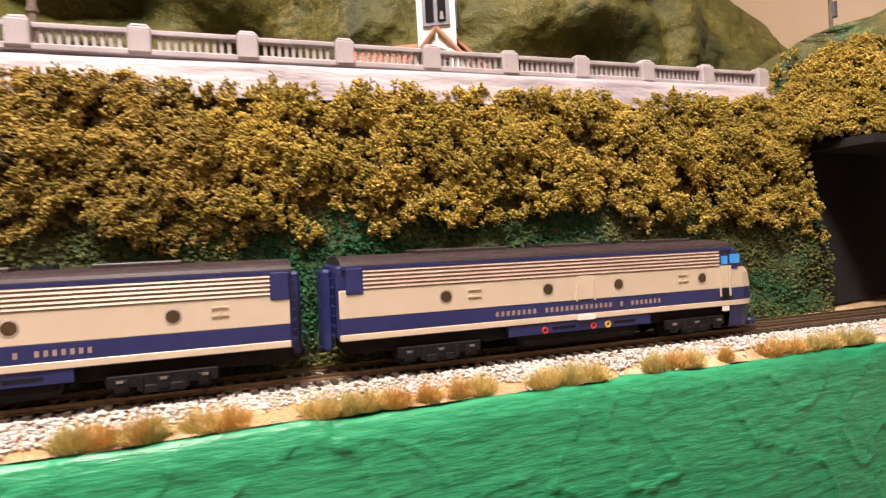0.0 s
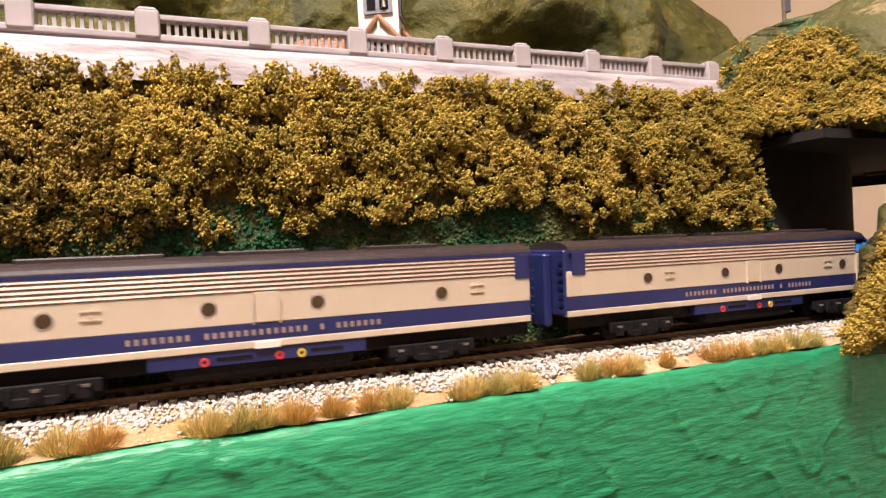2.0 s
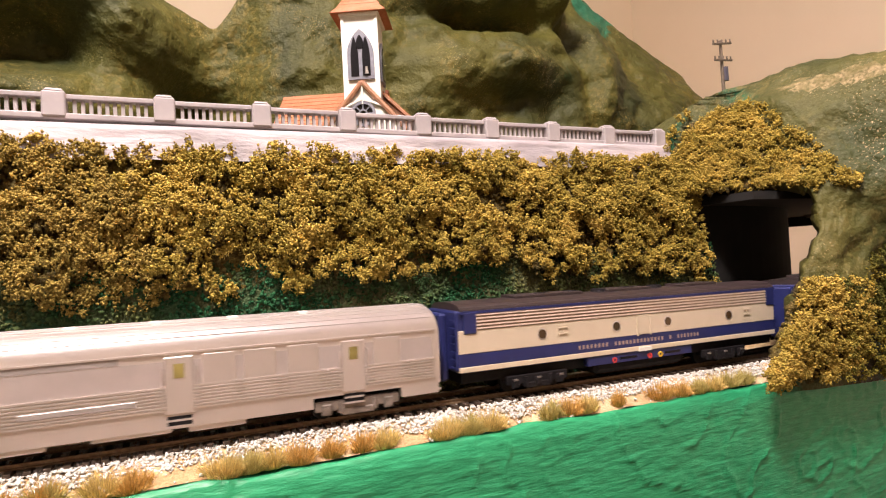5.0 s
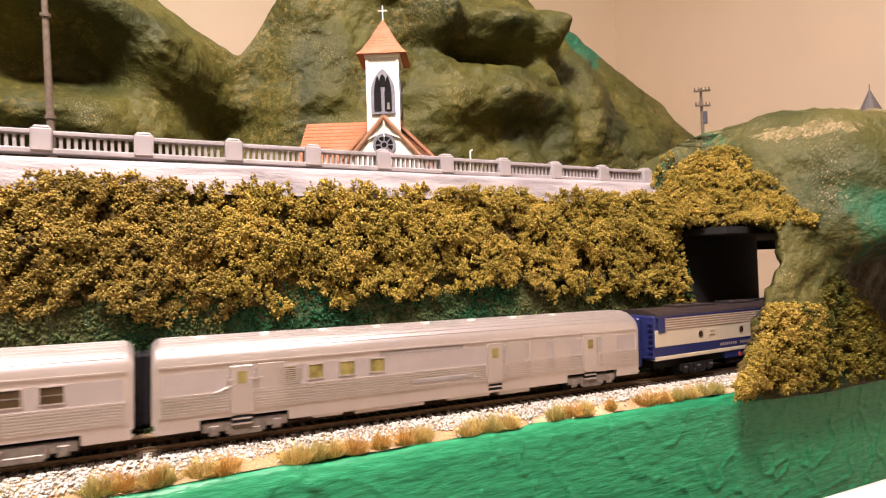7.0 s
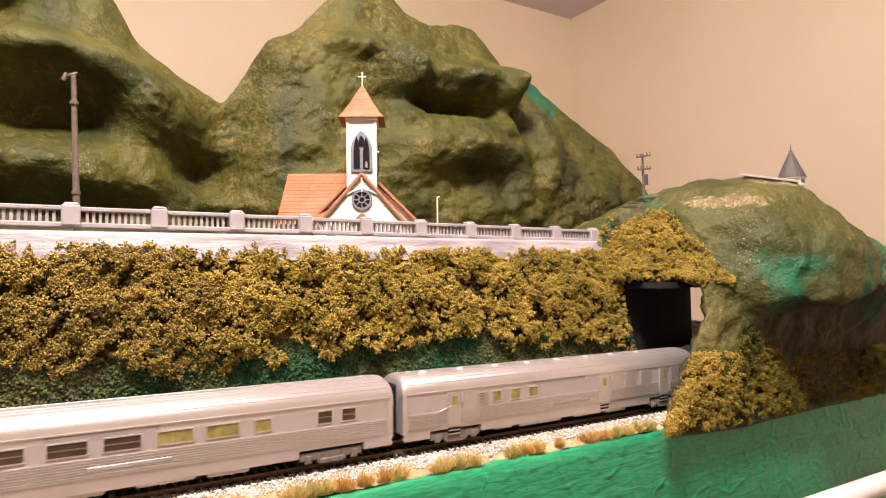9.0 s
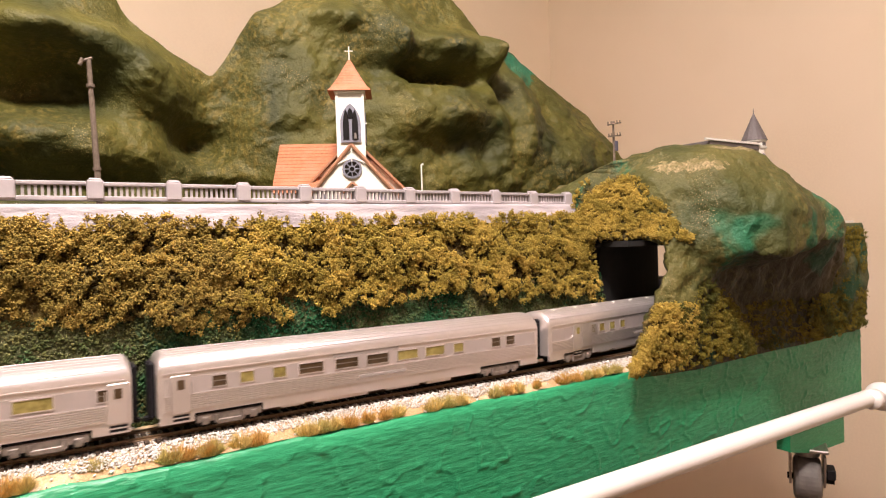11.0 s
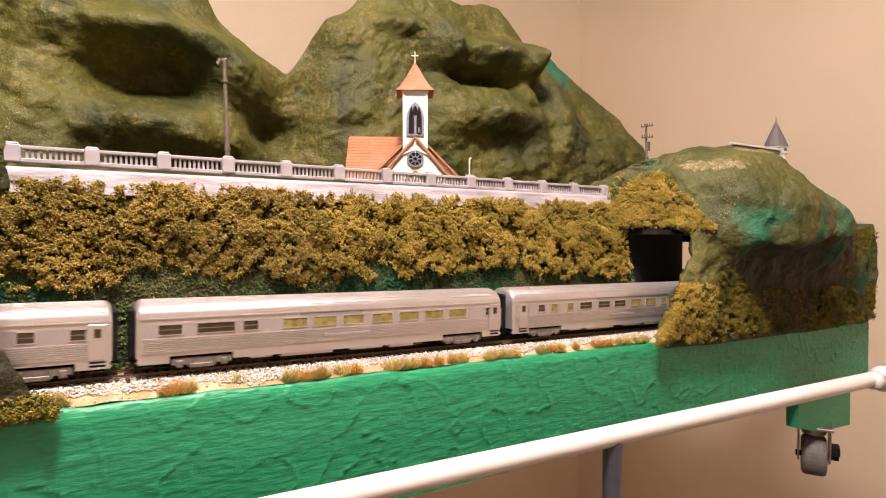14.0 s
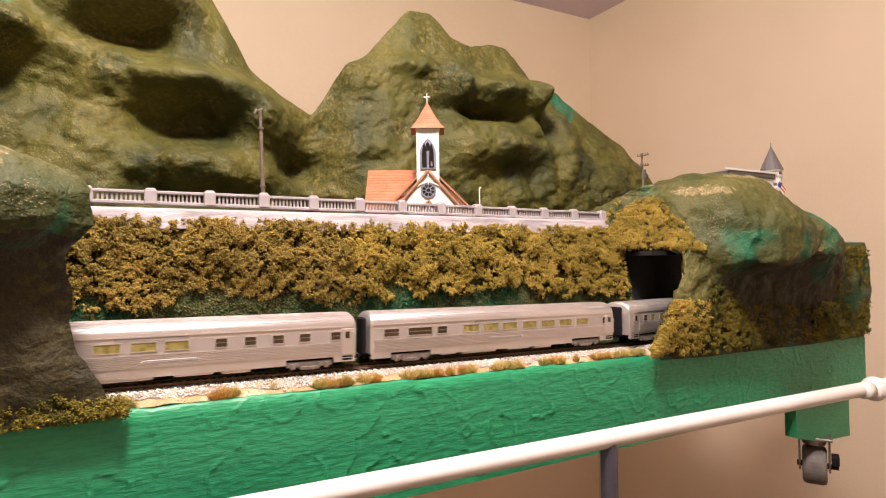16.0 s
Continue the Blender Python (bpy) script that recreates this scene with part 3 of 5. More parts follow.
# the knoll over each tunnel mouth: stations of x and a front-to-back section of (y, z)
KNOLL_R = [
    (0.366, [(0.233, 1.236), (0.234, 1.290), (0.236, 1.335), (0.244, 1.362), (0.275, 1.370), (0.305, 1.384), (0.33, 1.398), (0.42, 1.400)]),
    (0.395, [(0.226, 1.236), (0.225, 1.290), (0.223, 1.335), (0.221, 1.368), (0.238, 1.398), (0.272, 1.428), (0.33, 1.430), (0.42, 1.404)]),
    (0.440, [(0.222, 1.235), (0.224, 1.290), (0.216, 1.328), (0.182, 1.350), (0.184, 1.392), (0.226, 1.448), (0.30, 1.453), (0.44, 1.416)]),
    (0.480, [(0.226, 1.234), (0.230, 1.295), (0.224, 1.330), (0.164, 1.343), (0.165, 1.385), (0.212, 1.452), (0.29, 1.464), (0.45, 1.43)]),
    (0.530, [(0.228, 1.233), (0.232, 1.295), (0.226, 1.332), (0.160, 1.349), (0.163, 1.390), (0.212, 1.450), (0.28, 1.465), (0.46, 1.43)]),
    (0.575, [(0.230, 1.232), (0.232, 1.290), (0.222, 1.335), (0.171, 1.360), (0.175, 1.395), (0.220, 1.441), (0.28, 1.456), (0.46, 1.42)]),
    (0.612, [(0.231, 1.231), (0.230, 1.290), (0.220, 1.330), (0.199, 1.357), (0.203, 1.385), (0.234, 1.418), (0.27, 1.436), (0.46, 1.41)]),
    (0.655, [(0.231, 1.230), (0.226, 1.290), (0.208, 1.330), (0.190, 1.357), (0.192, 1.385), (0.220, 1.413), (0.26, 1.424), (0.46, 1.41)]),
    (0.700, [(0.232, 1.230), (0.228, 1.280), (0.214, 1.320), (0.204, 1.350), (0.206, 1.375), (0.230, 1.398), (0.26, 1.404), (0.46, 1.39)]),
    (0.735, [(0.238, 1.229), (0.238, 1.280), (0.236, 1.315), (0.234, 1.340), (0.236, 1.358), (0.250, 1.375), (0.27, 1.379), (0.46, 1.37)]),
    (0.750, [(0.245, 1.229), (0.245, 1.280), (0.245, 1.315), (0.246, 1.335), (0.250, 1.350), (0.260, 1.360), (0.28, 1.362), (0.46, 1.36)]),
]
KNOLL_L = [
    (-0.90, [(0.225, 1.256), (0.222, 1.290), (0.215, 1.340), (0.170, 1.375), (0.180, 1.410), (0.25, 1.44), (0.33, 1.45), (0.45, 1.44)]),
    (-0.45, [(0.225, 1.252), (0.222, 1.290), (0.215, 1.340), (0.165, 1.372), (0.175, 1.410), (0.24, 1.45), (0.33, 1.46), (0.45, 1.44)]),
    (-0.30, [(0.225, 1.250), (0.224, 1.290), (0.216, 1.345), (0.175, 1.372), (0.176, 1.400), (0.205, 1.432), (0.31, 1.44), (0.45, 1.43)]),
    (-0.235, [(0.226, 1.249), (0.226, 1.290), (0.220, 1.345), (0.195, 1.372), (0.192, 1.398), (0.212, 1.426), (0.30, 1.434), (0.45, 1.43)]),
    (-0.205, [(0.230, 1.249), (0.232, 1.290), (0.230, 1.345), (0.218, 1.374), (0.214, 1.396), (0.228, 1.414), (0.29, 1.424), (0.45, 1.42)]),
]


SKIN = {}


def knoll(name, stations, label, seed):
    nx, n = 120, 84
    sx = np.array([s[0] for s in stations])
    sec = np.array([s[1] for s in stations])
    u = np.linspace(0, 7, n)
    fine = np.stack([np.stack([np.interp(u, range(8), q[:, c]) for c in (0, 1)], 1) for q in sec])
    for _ in range(3):
        fine[:, 1:-1] = 0.25 * fine[:, :-2] + 0.5 * fine[:, 1:-1] + 0.25 * fine[:, 2:]
    xs = np.linspace(sx[0], sx[-1], nx)
    g = np.zeros((n, nx, 3))
    for i, x in enumerate(xs):
        k = min(len(sx) - 2, max(0, int(np.searchsorted(sx, x)) - 1))
        f = (x - sx[k]) / (sx[k + 1] - sx[k])
        f = 0.5 * f + 0.5 * f * f * (3 - 2 * f)
        row = fine[k] * (1 - f) + fine[k + 1] * f
        for j in range(n):
            y, z = row[j]
            e = min(1.0, j / 6)
            dx = 0.006 * fbm((y, z, 1), 25, seed, 3)
            if seed == 3:
                dx += (1 - i / (nx - 1)) ** 4 * (float(np.interp(z, (1.244, 1.29, 1.335, 1.365), (0.0, 0.020, 0.040, 0.050))) if y < 0.32 else 0.0)
            else:
                dx += (i / (nx - 1)) ** 5 * float(np.interp(z, (1.25, 1.29, 1.325, 1.36, 1.38, 1.405, 1.43), (0.026, 0.006, 0.0, 0.0, 0.014, 0.012, -0.014)))
            g[j, i] = (x + dx, y - e * (0.006 * fbm((x, y, z), 18, seed, 3) + 0.003 * abs(wob((x, y, z), 45, seed)) + 0.0022 * fbm((x, y, z), 75, seed, 3)), z + e * (0.005 * fbm((x, y, z), 14, seed + 2, 3) + 0.002 * fbm((x, y, z), 80, seed + 2, 3)))
    SKIN[name] = g
    ob = sheet(name, g, M["hill_front"])
    s = ob.modifiers.new("thick", "SOLIDIFY")
    s.thickness, s.offset = 0.010, -1
    s.use_rim = True
    # inner side black, the hollow's darkness held in the colour
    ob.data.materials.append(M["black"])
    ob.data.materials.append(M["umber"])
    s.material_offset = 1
    s.material_offset_rim = 0
    # faces below the lip get brown paint with the overhang's shade in it
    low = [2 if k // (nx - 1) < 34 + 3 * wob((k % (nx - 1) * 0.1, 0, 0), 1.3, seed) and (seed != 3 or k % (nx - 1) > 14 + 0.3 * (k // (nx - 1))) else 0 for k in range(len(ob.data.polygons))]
    ob.data.materials.append(M["grit"])
    mid = g[:-1, :-1].reshape(-1, 3)
    dab = [min(((x - cx) / wx) ** 2 + ((z - cz) / wz) ** 2 for cx, cz, wx, wz in ((0.452, 1.431, 0.015, 0.007), (0.520, 1.453, 0.022, 0.005), (-0.255, 1.421, 0.020, 0.008))) < 0.9 + 1.1 * wob((x, y, z), 150, 5) for x, y, z in mid]
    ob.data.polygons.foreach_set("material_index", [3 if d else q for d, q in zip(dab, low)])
    return tagged(ob, label, "knoll", "", "structure")


knoll("knoll_east", KNOLL_R, "painted plaster knoll over the tunnel, olive and teal green", 3)
knoll("knoll_west", KNOLL_L, "mossy plaster knoll over the other tunnel mouth", 11)


def lining():
    # black wall added along the inside of the curve, tunnel darkness in its colour
    bm = bmesh.new()
    a0 = [on_track(TURN_X + TURN_R * radians(k)) for k in range(0, 35, 3)]
    line = [(0.392, 0.318)] + [(x - math.sin(a) * 0.042, y + math.cos(a) * 0.042) for x, y, a in a0 if x > 0.40]
    lo = [bm.verts.new((x, y, 1.25)) for x, y in line]
    hi = [bm.verts.new((x, y, 1.40)) for x, y in line]
    for k in range(len(line) - 1):
        bm.faces.new((lo[k], lo[k + 1], hi[k + 1], hi[k]))
    ob = put(bm, "tunnel_dark_wall", M["black"])
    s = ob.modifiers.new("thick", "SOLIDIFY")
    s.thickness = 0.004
    tagged(ob, "added black wall inside the tunnel, darkness in its colour", "tunnel", "", "structure")
    # strip added to lower the bright slit at the far end
    structure("tunnel_slit_mask", B(0.782, 0.788, 0.36, 0.80, 1.343, 1.366), M["black"], "added black strip that narrows the tunnel's far opening", "tunnel")
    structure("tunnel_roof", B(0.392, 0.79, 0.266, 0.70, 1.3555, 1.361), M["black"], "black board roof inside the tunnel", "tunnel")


lining()


def knoll_foliage():
    def column(x, v):
        top = float(np.interp(x, (0.336, 0.345, 0.371, 0.417, 0.44), (1.252, 1.262, 1.306, 1.306, 1.316)))
        z = 1.246 + fall(x) + (top - 1.246) * v ** 0.8
        return (x + 0.10 * (z - 1.246), 0.2235 - 0.003 * math.sin(v * 3), z), (-0.4, -1, 0.35)
    a, s = hedge_points(330, 0.338, 0.430, column, 0.0048, 7)

    def crown(x, v):
        t = max(0.0, min(1.0, (x - 0.36) / 0.07))
        top = float(np.interp(x, (0.350, 0.372, 0.385, 0.419, 0.434, 0.458), (1.384, 1.392, 1.416, 1.430, 1.402, 1.374)))
        return (x, (0.310 - 0.062 * t) * (1 - v) + (0.316 - 0.030 * t) * v, 1.364 + (top - 1.364) * v), (-0.2, -0.8, 0.6)
    b, t = hedge_points(620, 0.350, 0.458, crown, 0.0048, 7)

    skin = SKIN["knoll_east"].reshape(-1, 3)
    near = [p for p in skin if 1.361 < p[2] < 1.424 and p[1] < 0.325 and p[0] < 0.414 + 1.3 * (p[1] - 0.22) - 1.2 * (p[2] - 1.369) + 0.006 * wob(p, 60, 3)]

    def brow(x, v):
        p = random.choice(near)
        return (p[0], p[1] - 0.001, p[2] + 0.001), (-0.3, -1, 0.5)
    e, w = hedge_points(300, 0, 1, brow, 0.0042, 7)
    tagged(crumbs("portal_bush", np.concatenate([a, b, e]), np.concatenate([s, t, w]), M["foliage"]), "golden foam bushes round the tunnel mouth", "bush", "", "stuff")
    # dark cores again, the bushes' gap shade painted as crumbs
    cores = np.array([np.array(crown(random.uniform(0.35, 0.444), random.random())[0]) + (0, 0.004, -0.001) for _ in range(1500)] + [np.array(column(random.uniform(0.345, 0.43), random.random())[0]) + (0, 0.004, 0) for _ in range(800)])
    tagged(crumbs("bush_shade_cores", cores, RNG.uniform(0.0018, 0.0036, len(cores)), M["matted"]), "dark brown crumbs inside the portal bushes, gap shade in their colour", "bush", "", "stuff")

    def skirt(x, v):
        top = float(np.interp(x, (0.40, 0.456, 0.499, 0.53), (1.300, 1.326, 1.296, 1.256)))
        z = 1.244 + fall(x) + (top - 1.244) * v ** 0.8
        return (x, 0.2225 - 0.001, z), (0, -1, 0.3)
    a, s = hedge_points(420, 0.405, 0.53, skirt, 0.0046, 6)

    def apron(x, v):
        return (x, 0.2285 - 0.008 * v, 1.242 + fall(x) + 0.055 * v), (0, -1, 0.2)
    c, u = hedge_points(300, 0.51, 0.74, apron, 0.0040, 4, 0.9)

    def foot(x, v):
        z = 1.252 + 0.045 * v * v * max(0.2, (-0.18 - x) / 0.1)
        return (x, 0.226 + 0.004 * v, z), (0.4, -1, 0.2)
    b, t = hedge_points(190, -0.27, -0.172, foot, 0.005, 6)
    tagged(crumbs("knoll_moss", np.concatenate([a, b, c]), np.concatenate([s, t, u]), M["olive"]), "dull olive foam moss at the foot of the knolls", "moss", "", "stuff")


knoll_foliage()


def end_block():
    e = empty("end_block", pose(0, 0, 0), "foliage covered foam end block with a white top edge", "terrain block", "", "structure")
    xs, n = np.linspace(0.665, 0.809, 48), 30
    g = np.zeros((n, 48, 3))
    for j in range(n):
        for i, x in enumerate(xs):
            z = 1.230 + 0.141 * j / (n - 1)
            bul = 0.008 * math.sin(3.0 * j / (n - 1))
            g[j, i] = (x + bul * (i / 47) ** 6, YF - 0.001 - bul + 0.004 * fbm((x, 0, z), 40, 3), z)
    back = g[-1].copy()
    back[:, 1] = 0.36
    g = np.concatenate([g, back[None]])
    w = sheet("turf_face", g, M["earth"])
    w.parent = e
    part("white_top", B(0.70, 0.808, YF + 0.004, 0.36, 1.3715, 1.3745), M["white"], e, "white foam board edge")
    pts, s = hedge_points(620, 0.675, 0.813, lambda x, v: ((x, YF - 0.005, 1.236 + 0.128 * v), (0, -1, 0.2)), 0.0050, 5)
    c = crumbs("foliage", pts, s, M["olive"])
    c.parent = e


end_block()

# ---- the train ----
# each vehicle's space: x ahead, z up from the rail top, its middle at the origin


def trucks(thing, xs, material, axles, low=0.0):
    for cx in xs:
        half = 0.0165 if axles == 3 else 0.0175
        bm = B(cx - half, cx + half, -0.0135, 0.0135, 0.0052, 0.0085, 0.0006)
        for sy in (-1, 1):
            box(bm, cx - half - 0.002, cx + half + 0.002, sy * 0.0152 - 0.001, sy * 0.0152 + 0.001, 0.0046, 0.0092, 0.0004)
            box(bm, cx - half * 0.45, cx + half * 0.45, sy * 0.0158 - 0.0008, sy * 0.0158 + 0.0008, 0.0022, 0.0052, 0.0004)
            for k in range(axles):
                ax = cx + half * 0.82 * (2 * k / (axles - 1) - 1)
                box(bm, ax - 0.0022, ax + 0.0022, sy * 0.0162 - 0.0008, sy * 0.0162 + 0.0008, 0.0030, 0.0078, 0.0004)
                cyl(bm, (ax, sy * 0.0160, 0.0052), (ax, sy * 0.0176, 0.0052), 0.0015, n=10)
            for k in range(2):
                sx = cx + (k - 0.5) * half * 0.9
                cyl(bm, (sx, sy * 0.0160, 0.0034), (sx, sy * 0.0160, 0.0082), 0.0013, n=8)
        tr = part("truck", bm, material, thing)
        for k in range(axles):
            ax = cx + half * 0.82 * (2 * k / (axles - 1) - 1)
            bm = bmesh.new()
            for sy in (-1, 1):
                cyl(bm, (ax, sy * 0.0072, 0.0053), (ax, sy * 0.0095, 0.0053), 0.0053, n=20)
            cyl(bm, (ax, -0.008, 0.0053), (ax, 0.008, 0.0053), 0.001, n=8)
            part("wheelset", bm, M["gunmetal"], tr)


def ring(x, z, y, r, r2, depth, n=20):
    made = []
    for sgn in (-1, 1):
        bm = bmesh.new()
        turn = [2 * math.pi * k / n for k in range(n)]
        loops = [[bm.verts.new((x + q * math.cos(t), sgn * yy, z + q * math.sin(t))) for t in turn] for q, yy in ((r, y), (r, y + depth), (r2, y + depth), (r2, y))]
        for p, q in zip(loops, loops[1:]):
            for k in range(n):
                bm.faces.new((p[k], p[(k + 1) % n], q[(k + 1) % n], q[k]))
        bmesh.ops.recalc_face_normals(bm, faces=bm.faces)
        made.append(bm)
    return made


def both(x0, x1, z0, z1, y0, y1, bevel=0.0):
    return [B(x0, x1, -y1, -y0, z0, z1, bevel), B(x0, x1, y0, y1, z0, z1, bevel)]


def locomotive(label, length, cab):
    """Streamlined diesel: sides in cream and navy bands, grilles above; cab: it has a nose and windscreen at its front."""
    t = empty("locomotive", pose(0, 0, 0), label, "locomotive", "locomotives of the train")
    h, hw = length / 2, 0.0172
    nose = 0.020 if cab else 0.0
    fr, bk = h - nose, -h
    z = dict(sill=0.0140, stripe=0.0160, band=0.0230, cream=0.0343, grille=0.0425, top=0.0478)

    def band(name, z0, z1, material, out, x1=None):
        return part(name, both(bk + 0.001, (x1 or fr) - (0 if cab else 0.001), z0, z1, hw - 0.004, hw + out, 0.0002), M[material], t)
    part("body_core", prism(bmesh.new(), [(-hw + 0.0012, 0.0135), (-hw + 0.0012, 0.043), (hw - 0.0012, 0.043), (hw - 0.0012, 0.0135)], bk + 0.002, fr), M["navy"], t)
    band("sill_stripe", z["sill"], z["stripe"] + 0.0006, "cream", 0.0002)
    band("navy_band", z["stripe"] + 0.0006, z["band"], "navy", 0.0)
    band("cream_band", z["band"], z["cream"], "cream", 0.0001)
    g0, g1 = bk + 0.008, fr - 0.008
    band("upper_band", z["cream"], z["grille"], "navy", -0.0006)
    part("grille_back", both(g0, g1, z["cream"] + 0.0001, z["grille"] - 0.0003, hw - 0.002, hw - 0.0001), M["grille_dark"], t)
    for k in range(5):
        zz = z["cream"] + 0.0002 + k * 0.00165
        for sgn in (-1, 1):
            outline = [(sgn * (hw - 0.0004), zz), (sgn * (hw + 0.0005), zz + 0.0002), (sgn * (hw + 0.0001), zz + 0.0010), (sgn * (hw - 0.0004), zz + 0.0011)]
            bm = prism(bmesh.new(), outline, g0, g1)
            bmesh.ops.recalc_face_normals(bm, faces=bm.faces)
            part("grille_slat", bm, M["grille"], t)
    out = [(-hw, z["grille"]), (-hw + 0.0003, z["grille"] + 0.0016)]
    out += [(-(hw - 0.0003) * math.cos(math.pi * k / 12), z["grille"] + 0.0016 + (z["top"] - z["grille"] - 0.0016) * math.sin(math.pi * k / 12) ** 0.8) for k in range(1, 12)]
    out += [(hw - 0.0003, z["grille"] + 0.0016), (hw, z["grille"])]
    roof = part("roof", prism(bmesh.new(), out, bk + 0.002, fr), M["brownroof"], t, "dark brown roof", True)
    for sh in roof.data.polygons:
        sh.use_smooth = False
    part("eaves_line", both(bk + 0.002, fr, z["grille"] - 0.0002, z["grille"] + 0.0012, hw - 0.003, hw + 0.0004), M["navy"], t)
    for x0, x1 in ((-0.075, -0.030), (-0.012, 0.020), (0.045, 0.075)):
        part("roof_hatch", B(x0, x1, -0.007, 0.007, z["top"] - 0.0006, z["top"] + 0.0013, 0.0004), M["brownroof"], t)
    for k in range(6):
        part("roof_fan", C((-0.055 + 0.021 * k, 0, z["top"] - 0.0004), (-0.055 + 0.021 * k, 0, z["top"] + 0.0015), 0.0048, 0.0044, 16), M["gunmetal"], t)
    for x in (-0.065, -0.016, 0.022, 0.072):
        part("porthole", ring(x, 0.0290, hw - 0.0005, 0.0031, 0.0023, 0.0007), M["silver"], t, "round chrome porthole rim")
        part("porthole_glass", [C((x, sgn * (hw - 0.001), 0.0290), (x, sgn * (hw + 0.0003), 0.0290), 0.0024, n=18) for sgn in (-1, 1)], M["brown_pane"], t)
    for x in (0.0035,):
        part("side_door", both(x - 0.0042, x + 0.0042, 0.0232, 0.0341, hw - 0.001, hw + 0.0004, 0.0002), M["cream"], t)
        part("door_rail", both(x - 0.0050, x - 0.0045, 0.0225, 0.0325, hw, hw + 0.0010), M["cream"], t)
        part("door_rail", both(x + 0.0045, x + 0.0050, 0.0225, 0.0325, hw, hw + 0.0010), M["cream"], t)
        part("door_step", both(x - 0.0045, x + 0.0045, 0.0138, 0.0160, hw, hw + 0.0010), M["white"], t)
    for x in (-0.052, 0.088 if not cab else 0.060):
        bm = bmesh.new()
        for dz in (0.0005, 0.0035):
            box(bm, x - 0.0030, x + 0.0030, -hw - 0.0006, -hw + 0.0002, 0.0275 + dz, 0.0280 + dz)
        box(bm, x - 0.0004, x + 0.0004, -hw - 0.0005, -hw + 0.0002, 0.0290, 0.0300)
        part("side_plate", bm, M["cream"], t)
    # letters along the navy band, as plain blocks
    lx = -0.0415
    first = None
    for word in (8, 14, 1, 7):
        for _ in range(word):
            if first is None:
                first = part("letter_block", B(-0.00066, 0.00066, -hw - 0.00015, -hw + 0.0002, 0.0186, 0.0207), M["gold"], t, "muted gold letter block")
                first.matrix_local = pose(lx, 0, 0)
            else:
                share(first, pose(lx, 0, 0), t)
            lx += 0.00262
        lx += 0.0036
    # tanks, steps and gear below
    part("fuel_tank", B(-0.030, 0.036, -0.0150, 0.0150, 0.0035, 0.0125, 0.0025), M["gunmetal"], t)
    part("skirt", both(-0.036, 0.040, 0.0090, 0.0142, hw - 0.004, hw - 0.0004), M["navy"], t)
    part("underframe", B(bk + 0.004, fr, -0.0125, 0.0125, 0.0078, 0.0142), M["gunmetal"], t)
    for x, m in ((-0.018, "red"), (0.0075, "red"), (0.0155, "yellow")):
        part("fuel_marker", ring(x, 0.0106, hw - 0.0008, 0.0016, 0.0008, 0.0009, 14), M[m], t, "round painted filler ring")
    for x in (-0.008, 0.025):
        part("tank_slot", both(x - 0.006, x + 0.006, 0.0105, 0.0118, hw - 0.002, hw - 0.0002), M["gunmetal"], t)
    trucks(t, (-0.068, 0.068), M["gunmetal"], 3)
    for x in (-0.082, -0.068, -0.054, 0.054, 0.068, 0.082):
        part("journal", both(x - 0.0011, x + 0.0011, 0.0068, 0.0076, 0.0166, 0.0178), M["silver_dark"], t)
    # end with diaphragm
    ends = [bk] if cab else [bk, -bk]
    for x in ends:
        sgn = -1 if x < 0 else 1
        part("end_wall", B(min(x, x - sgn * 0.003), max(x, x - sgn * 0.003), -hw + 0.0005, hw - 0.0005, 0.0145, 0.0440, 0.0008), M["navy"], t)
        part("diaphragm", B(min(x, x + sgn * 0.0042), max(x, x + sgn * 0.0042), -0.0070, 0.0070, 0.0090, 0.0425, 0.0010), M["navy"], t)
        for k in range(7):
            part("rung", B(x + sgn * 0.0004 - 0.0004, x + sgn * 0.0016, -hw + 0.0008, -hw + 0.0048, 0.0165 + 0.0038 * k, 0.0171 + 0.0038 * k), M["navy"], t)
        part("end_post", B(x - sgn * 0.006 - 0.0022, x - sgn * 0.006 + 0.0050, -hw - 0.0006, -hw + 0.002, 0.0325, 0.0432, 0.0004), M["navy"], t)
        part("coupler", B(min(x, x + sgn * 0.006), max(x, x + sgn * 0.006), -0.002, 0.002, 0.0078, 0.0105, 0.0005), M["gunmetal"], t)
    if cab:
        # rounded nose, swept back above, from stacked outlines
        def nose_band(name, z0, z1, material, reach0, reach1, w0=1.0, w1=1.0):
            bm = bmesh.new()
            rows = []
            for zz, reach, w in ((z0, reach0, w0), (z1, reach1, w1)):
                pts = [(fr - 0.001, -hw * w)]
                for k in range(0, 13):
                    a = math.pi * k / 12
                    pts.append((fr + reach * math.sin(a) ** 0.7, -hw * w * math.copysign(abs(math.cos(a)) ** 0.75, math.cos(a))))
                pts.append((fr - 0.001, hw * w))
                rows.append([bm.verts.new((px, py, zz)) for px, py in pts])
            lo, hi = rows
            for k in range(len(lo) - 1):
                bm.faces.new((lo[k], lo[k + 1], hi[k + 1], hi[k]))
            bm.faces.new(hi)
            bm.faces.new(lo[::-1])
            part(name, bm, M[material], t)
        nose_band("pilot", 0.0030, 0.0140, "navy", 0.0190, 0.0205, 0.88, 0.97)
        nose_band("nose_sill", 0.0140, 0.0166, "cream", 0.0206, 0.0206)
        nose_band("nose_navy", 0.0166, 0.0230, "navy", 0.0206, 0.0205)
        nose_band("nose_cream", 0.0230, 0.0305, "cream", 0.0205, 0.0188)
        nose_band("nose_brow", 0.0305, 0.0335, "cream", 0.0188, 0.0150, 1.0, 0.99)
